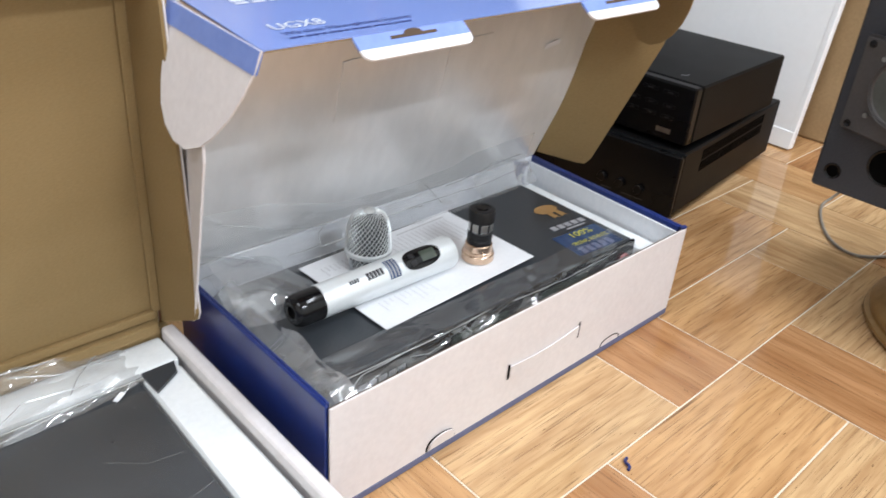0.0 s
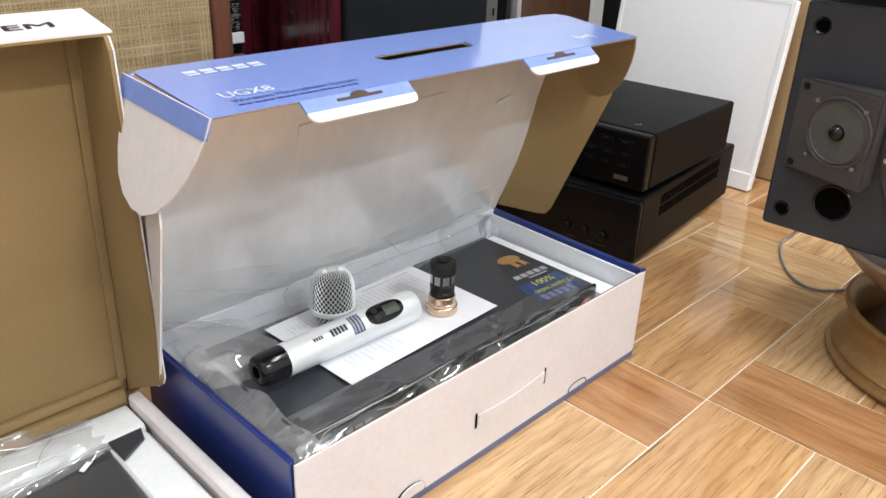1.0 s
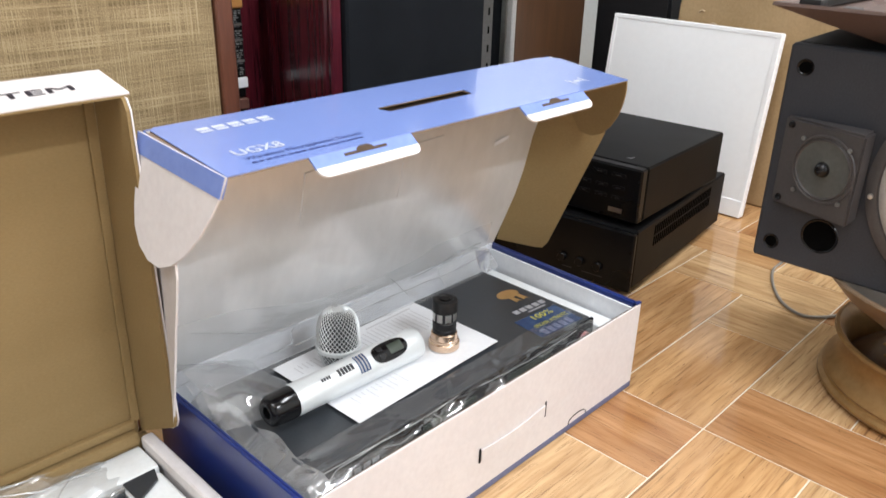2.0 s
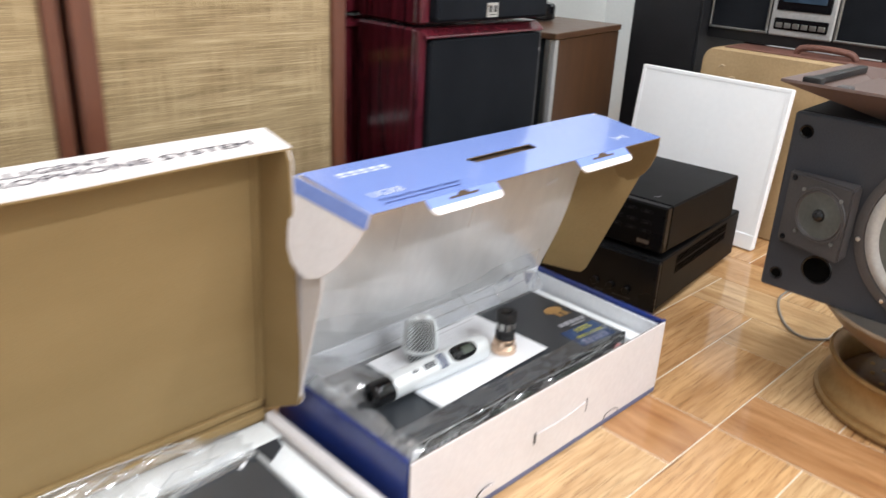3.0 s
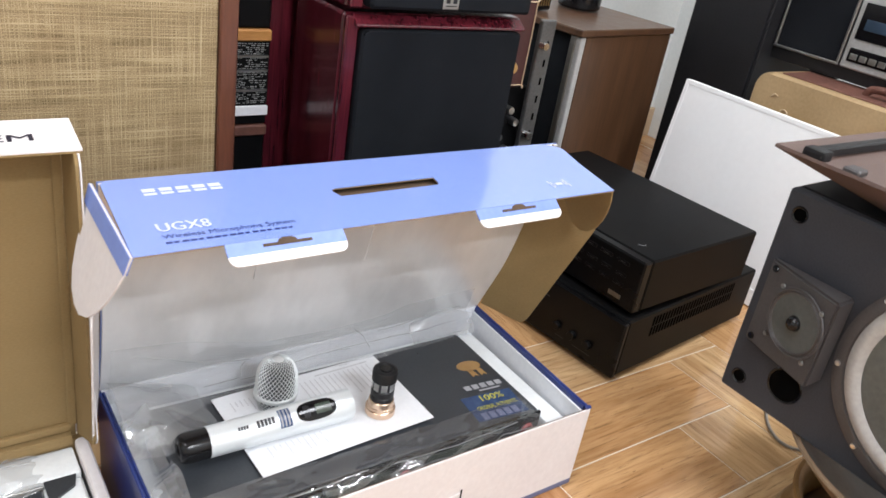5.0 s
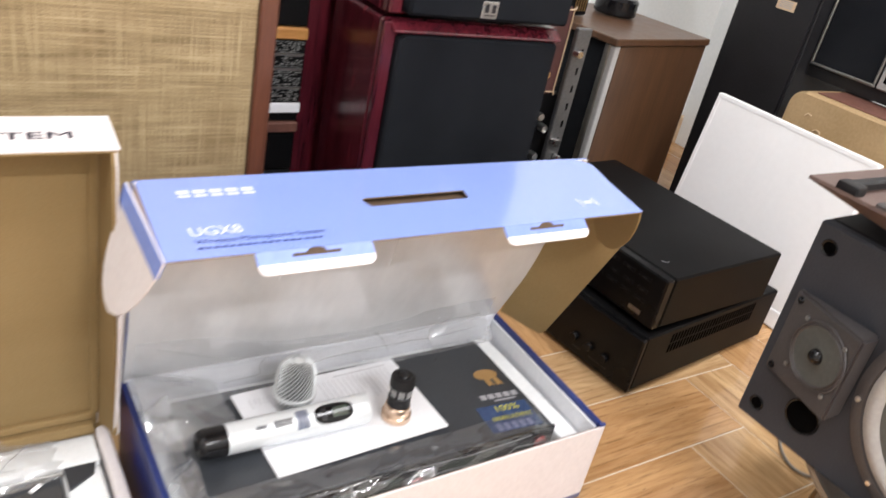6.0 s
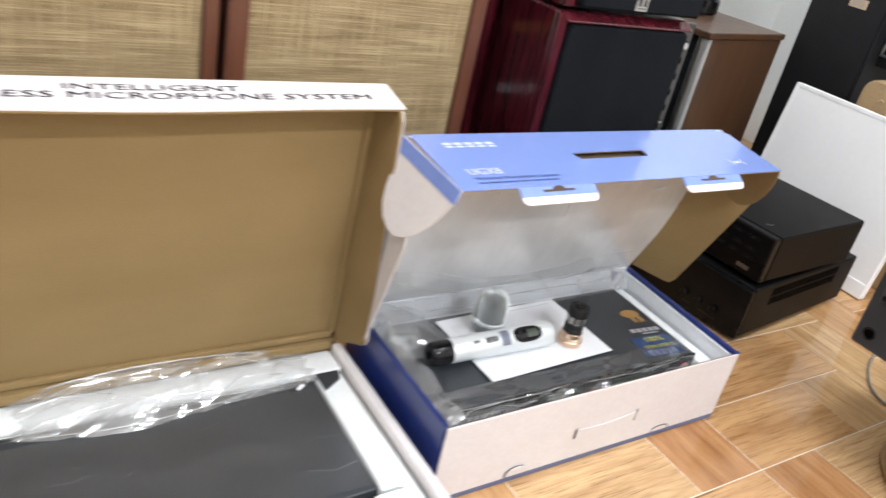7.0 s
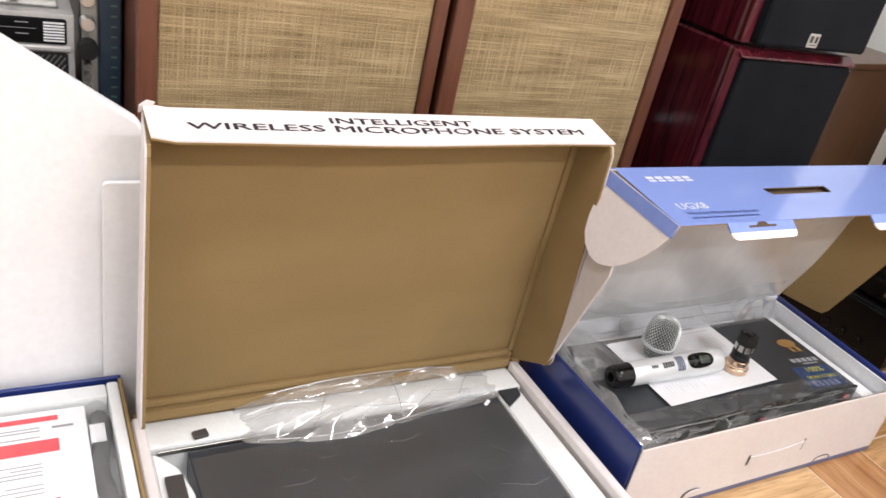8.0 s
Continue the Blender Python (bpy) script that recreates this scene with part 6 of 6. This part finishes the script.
for y, z in ((0.006, 0.050), (0.006, -0.050)):
    part("plate_bolt", lathe([(0, 0.0008), (0.0024, 0.0018), (0.0040, 0.0018), (0.0046, 0), (0, 0)], 18, m=wm @ Matrix.Translation((-0.0525, z * 0.96 - 0.004, 0))), BLACK_GLOSS, plate, smooth=True)
# woofer
wf = part("woofer", lathe([(0.133, 0.0), (0.134, 0.004), (0.128, 0.006), (0.121, 0.006), (0.119, 0.003)], 72, m=on_baffle(-0.255, 0.143, 0.0004)), SPK_FACE, baf, "woofer frame ring", smooth=40)
part("surround", lathe([(0.1195, 0.003), (0.114, 0.008), (0.106, 0.0085), (0.100, 0.003)], 72, m=on_baffle(-0.255, 0.143, 0.0004)), CONE_LIGHT, wf, "light grey rubber surround", smooth=60)
part("cone", lathe([(0.1005, 0.003), (0.06, 0.0015), (0.030, 0.0005)], 72, m=on_baffle(-0.255, 0.143, 0.0004)), CONE, wf, "dark woofer cone", smooth=60)
part("dust_cap", lathe([(0.0, 0.012), (0.018, 0.009), (0.030, 0.001)], 48, m=on_baffle(-0.255, 0.143, 0.0004)), CONE, wf, smooth=60)
for a in range(0, 360, 45):
    part("screw", lathe([(0, 0.003), (0.003, 0.0025), (0.0036, 0), (0, 0)], 14, m=on_baffle(-0.255, 0.143, 0.006) @ Matrix.Translation((0.1275 * math.cos(radians(a + 10)), 0.1275 * math.sin(radians(a + 10)), 0))), STEEL, wf, smooth=True)

tray = thing("plastic_tray", pose(1.09, 0.08, 0.4705), "upturned taupe plastic equipment lid lying on the loudspeaker", "plastic lid")


def frustum(w0, d0, z0, w1, d1, z1, bm=None):
    b = bmesh.new()
    a = [b.verts.new((sx * w0, sy * d0, z0)) for sx, sy in ((-1, -1), (1, -1), (1, 1), (-1, 1))]
    c = [b.verts.new((sx * w1, sy * d1, z1)) for sx, sy in ((-1, -1), (1, -1), (1, 1), (-1, 1))]
    b.faces.new(a)
    for i in range(4):
        b.faces.new((a[i], a[(i + 1) % 4], c[(i + 1) % 4], c[i]))
    return joined(bm, b)


b = frustum(0.060, 0.150, 0.001, 0.135, 0.285, 0.046)
tray_shell = part("shell", b, TRAY, tray, "taupe plastic")
sol = tray_shell.modifiers.new("thickness", "SOLIDIFY")
sol.thickness, sol.offset = 0.004, 1.0
part("inner_panel", box(-0.095, -0.235, 0.031, 0.095, 0.225, 0.035, 0.001), TRAY, tray)
part("rail", box(-0.092, 0.250, 0.0365, 0.120, 0.264, 0.0480, 0.002), BLACK_MATT, tray, "black plastic rail")
part("latch", box(-0.118, 0.236, 0.0385, -0.096, 0.262, 0.0510, 0.004, seg=2), BLACK_MATT, tray, "black latch")
part("latch", box(-0.110, 0.196, 0.0362, -0.088, 0.216, 0.0440, 0.002), SPK_FACE, tray, "grey catch")

wire = solid("cable", tube([(1.33, 0.30, 0.16), (1.40, 0.40, 0.06), (1.41, 0.440, 0.004), (1.36, 0.436, 0.0035), (1.297, 0.408, 0.0035), (1.245, 0.370, 0.0035), (1.225, 0.330, 0.0035), (1.25, 0.298, 0.0035), (1.31, 0.270, 0.0035)], 0.0026, 8), CABLE, "thin grey cable looping on the floor", "cable", smooth=60)
solid("plastic_scrap", tube([(0.569, 0.289, 0.0022), (0.563, 0.287, 0.0024), (0.561, 0.280, 0.0022), (0.556, 0.278, 0.0022)], 0.0018, 6), NAVY, "tiny blue plastic scrap on the floor tiles", "scrap", smooth=60)

# ---- radio and receiver behind the white boards ----
stand = thing("wooden_stand", pose(-0.60, 0.885, 0), "dark wooden stand behind the foam boards", "stand")
part("block", box(0, 0, 0.0, 0.285, 0.22, 0.395, 0.003), WALNUT, stand)
radio = thing("radio_cassette_player", pose(-0.60, 0.888, 0.3955), "silver and black portable radio on the stand", "radio")
part("body", box(0, 0, 0, 0.2845, 0.07, 0.101, 0.005, seg=2), SILVER_PLASTIC, radio, "silver plastic body", smooth=40)
gp = part("grille_panel", box(0.010, -0.003, 0.004, 0.277, -0.0003, 0.057, 0.002), BLACK_MATT, radio, "black perforated grille")
b = bmesh.new()
for k in range(-9, 46):
    for sx in (1, -1):
        x0, x1 = 0.012 + k * 0.006, 0.012 + k * 0.006 + sx * 0.036
        za, zb = 0.006, 0.055
        lo, hi = 0.013, 0.274
        ua, ub = 0.0, 1.0
        for c in (lo, hi):
            if (x0 - c) * (x1 - c) < 0:
                u = (c - x0) / (x1 - x0)
                if (x0 < lo) if c == lo else (x0 > hi):
                    ua = u
                else:
                    ub = u
        if max(x0, x1) <= lo or min(x0, x1) >= hi:
            continue
        tube([(x0 + (x1 - x0) * q, -0.0034, za + (zb - za) * q) for q in (ua, ub)], 0.0005, 4, bm=b)
part("grille_lattice", b, DULL_METAL, gp, "fine metal lattice")
part("grille_bar", box(0.004, -0.006, 0.0585, 0.281, -0.0003, 0.0655, 0.002), SILVER_PLASTIC, radio)
part("dial_panel", box(0.010, -0.003, 0.067, 0.276, -0.0003, 0.0955, 0.002), BLACK_METAL, radio, "dark dial panel")
for k in range(7):
    part("vent_bar", box(0.2525, -0.0050, 0.0705 + k * 0.0033, 0.2735, -0.0032, 0.0722 + k * 0.0033), PAPER, radio, "white vent bar")
bars("dial_print", [(0.225, 0.0895, 0.238, 0.0907), (0.195, 0.0895, 0.206, 0.0907), (0.150, 0.0835, 0.245, 0.0841), (0.225, 0.077, 0.238, 0.0782), (0.195, 0.077, 0.206, 0.0782)], GREY_INK, radio, plane_matrix((0, -0.0036, 0), (1, 0, 0), (0, 0, 1)))
part("handle", tube([(0.262, 0.045, 0.100), (0.258, 0.044, 0.118), (0.245, 0.044, 0.126), (0.05, 0.044, 0.126)], 0.0032, 8), CHROME, radio, "chrome handle", smooth=60)
part("control_deck", box(0.09, 0.018, 0.1012, 0.270, 0.060, 0.108, 0.003), SILVER_PLASTIC, radio)
for k in range(5):
    part("slider", box(0.108 + k * 0.028, 0.012, 0.1085, 0.118 + k * 0.028, 0.030, 0.118, 0.002), BLACK_MATT, radio, "black slider")
recvr = thing("stereo_receiver", pose(-0.3085, 0.888, 0), "old silver stereo receiver standing on its end", "receiver")
part("case", box(0.0, 0.012, 0.0, 0.043, 0.23, 0.62, 0.003), BLACK_METAL, recvr)
fp = part("faceplate", box(0.0, 0.003, 0.0, 0.0175, 0.0115, 0.62, 0.002), CHAMPAGNE, recvr, "brushed silver faceplate")
part("dial_glass", box(0.018, 0.004, 0.0, 0.043, 0.0115, 0.62, 0.002), BLUE_GLASS, recvr, "dark dial glass")
for z, r, mt in ((0.517, 0.0080, STEEL), (0.490, 0.0080, STEEL), (0.460, 0.0115, BLACK_MATT), (0.4415, 0.0042, STEEL), (0.429, 0.0042, STEEL), (0.416, 0.0042, STEEL)):
    part("knob", lathe([(0, 0.016), (r * 0.88, 0.016), (r, 0.014), (r, 0), (0, 0)], 24, m=plane_matrix((0.0055, 0.0028, z), (1, 0, 0), (0, 0, 1))), mt, fp, smooth=40)
for k in range(12):
    part("scale_mark", box(0.031, 0.0030, 0.40 + k * 0.012, 0.0375, 0.0038, 0.4022 + k * 0.012), TEAL_INK, recvr)

# ---- floor pieces ----
U, OX, OY = 0.1365, 0.8225, 0.2990
PIECES = [(0, 0, 2, 1), (-1, 0, 1, 2), (-3, 0, 2, 1), (2, 0, 1, 1), (-2, -1, 2, 1), (0, -2, 1, 2), (1, -1, 2, 1), (0, 1, 3, 1), (3, 0, 1, 2), (-3, -2, 1, 2), (2, 2, 2, 1), (4, 0, 2, 1), (3, -1, 1, 1), (-2, -2, 2, 1), (1, -2, 3, 1), (4, 1, 1, 2), (5, 1, 2, 1)]
GX0, GX1, GY0, GY1 = -24, 12, -22, 10
taken = {}
tiles = []
for (cx, cy, w, d) in PIECES:
    tiles.append((cx, cy, w, d))
    for i in range(w):
        for j in range(d):
            taken[cx + i, cy + j] = True
random.seed(3)
for cy in range(GY0, GY1):
    for cx in range(GX0, GX1):
        if (cx, cy) in taken:
            continue
        want = (cx + 2 * cy) % 4 < 2
        if want and cx + 1 < GX1 and (cx + 1, cy) not in taken:
            w, d = 2, 1
        elif cy + 1 < GY1 and (cx, cy + 1) not in taken:
            w, d = 1, 2
        else:
            w, d = 1, 1
        tiles.append((cx, cy, w, d))
        for i in range(w):
            for j in range(d):
                taken[cx + i, cy + j] = True


def tile_mesh(n, mat):
    g = 0.0011
    b = box(-n * U / 2 + g, -U / 2 + g, -0.006, n * U / 2 - g, U / 2 - g, 0.0, 0.0007)
    return mesh_of("tile", b, mat)


TILE = {(n, k): tile_mesh(n, mat) for n in (1, 2, 3) for k, mat in enumerate((WOOD_PALE, WOOD_MID, WOOD_DARK))}
TONE = {(-3, 0): 0, (-1, 0): 2, (0, 0): 1, (2, 0): 0, (1, -1): 0, (0, -2): 2, (-2, -1): 1, (0, 1): 1, (3, 0): 0, (4, 0): 0, (2, 2): 0, (-3, -2): 2, (-2, -2): 0}
far = {0: bmesh.new(), 90: bmesh.new()}
for cx, cy, w, d in tiles:
    x, y = OX + (cx + w / 2) * U, OY + (cy + d / 2) * U
    g = 0.0011
    ax0, ax1 = max(RX0, x - w * U / 2) + g, min(RX1, x + w * U / 2) - g
    ay0, ay1 = max(RY0, y - d * U / 2) + g, min(RY1, y + d * U / 2) - g
    if ax1 - ax0 < 0.004 or ay1 - ay0 < 0.004:
        continue
    turn = 90 if d >= w else 0
    if -0.75 < x < 2.2 and -0.55 < y < 1.5:
        ob = new("tile", TILE[max(w, d), TONE.get((cx, cy), random.choice((0, 1, 1, 2)))])
        ob.parent = floor
        ob.matrix_basis = pose(x, y, 0.0, 0, 0, turn)
    else:
        b = far[turn]
        corners = ((ax0, ay0), (ax1, ay0), (ax1, ay1), (ax0, ay1))
        b.faces.new([b.verts.new((px, py, 0.0) if turn == 0 else (py, -px, 0.0)) for px, py in corners])
for turn, b in far.items():
    tagged(part("outer_tiles", b, WOOD_MID, floor, "further wood-look tiles", m=pose(0, 0, 0, 0, 0, turn)), kind="stuff")
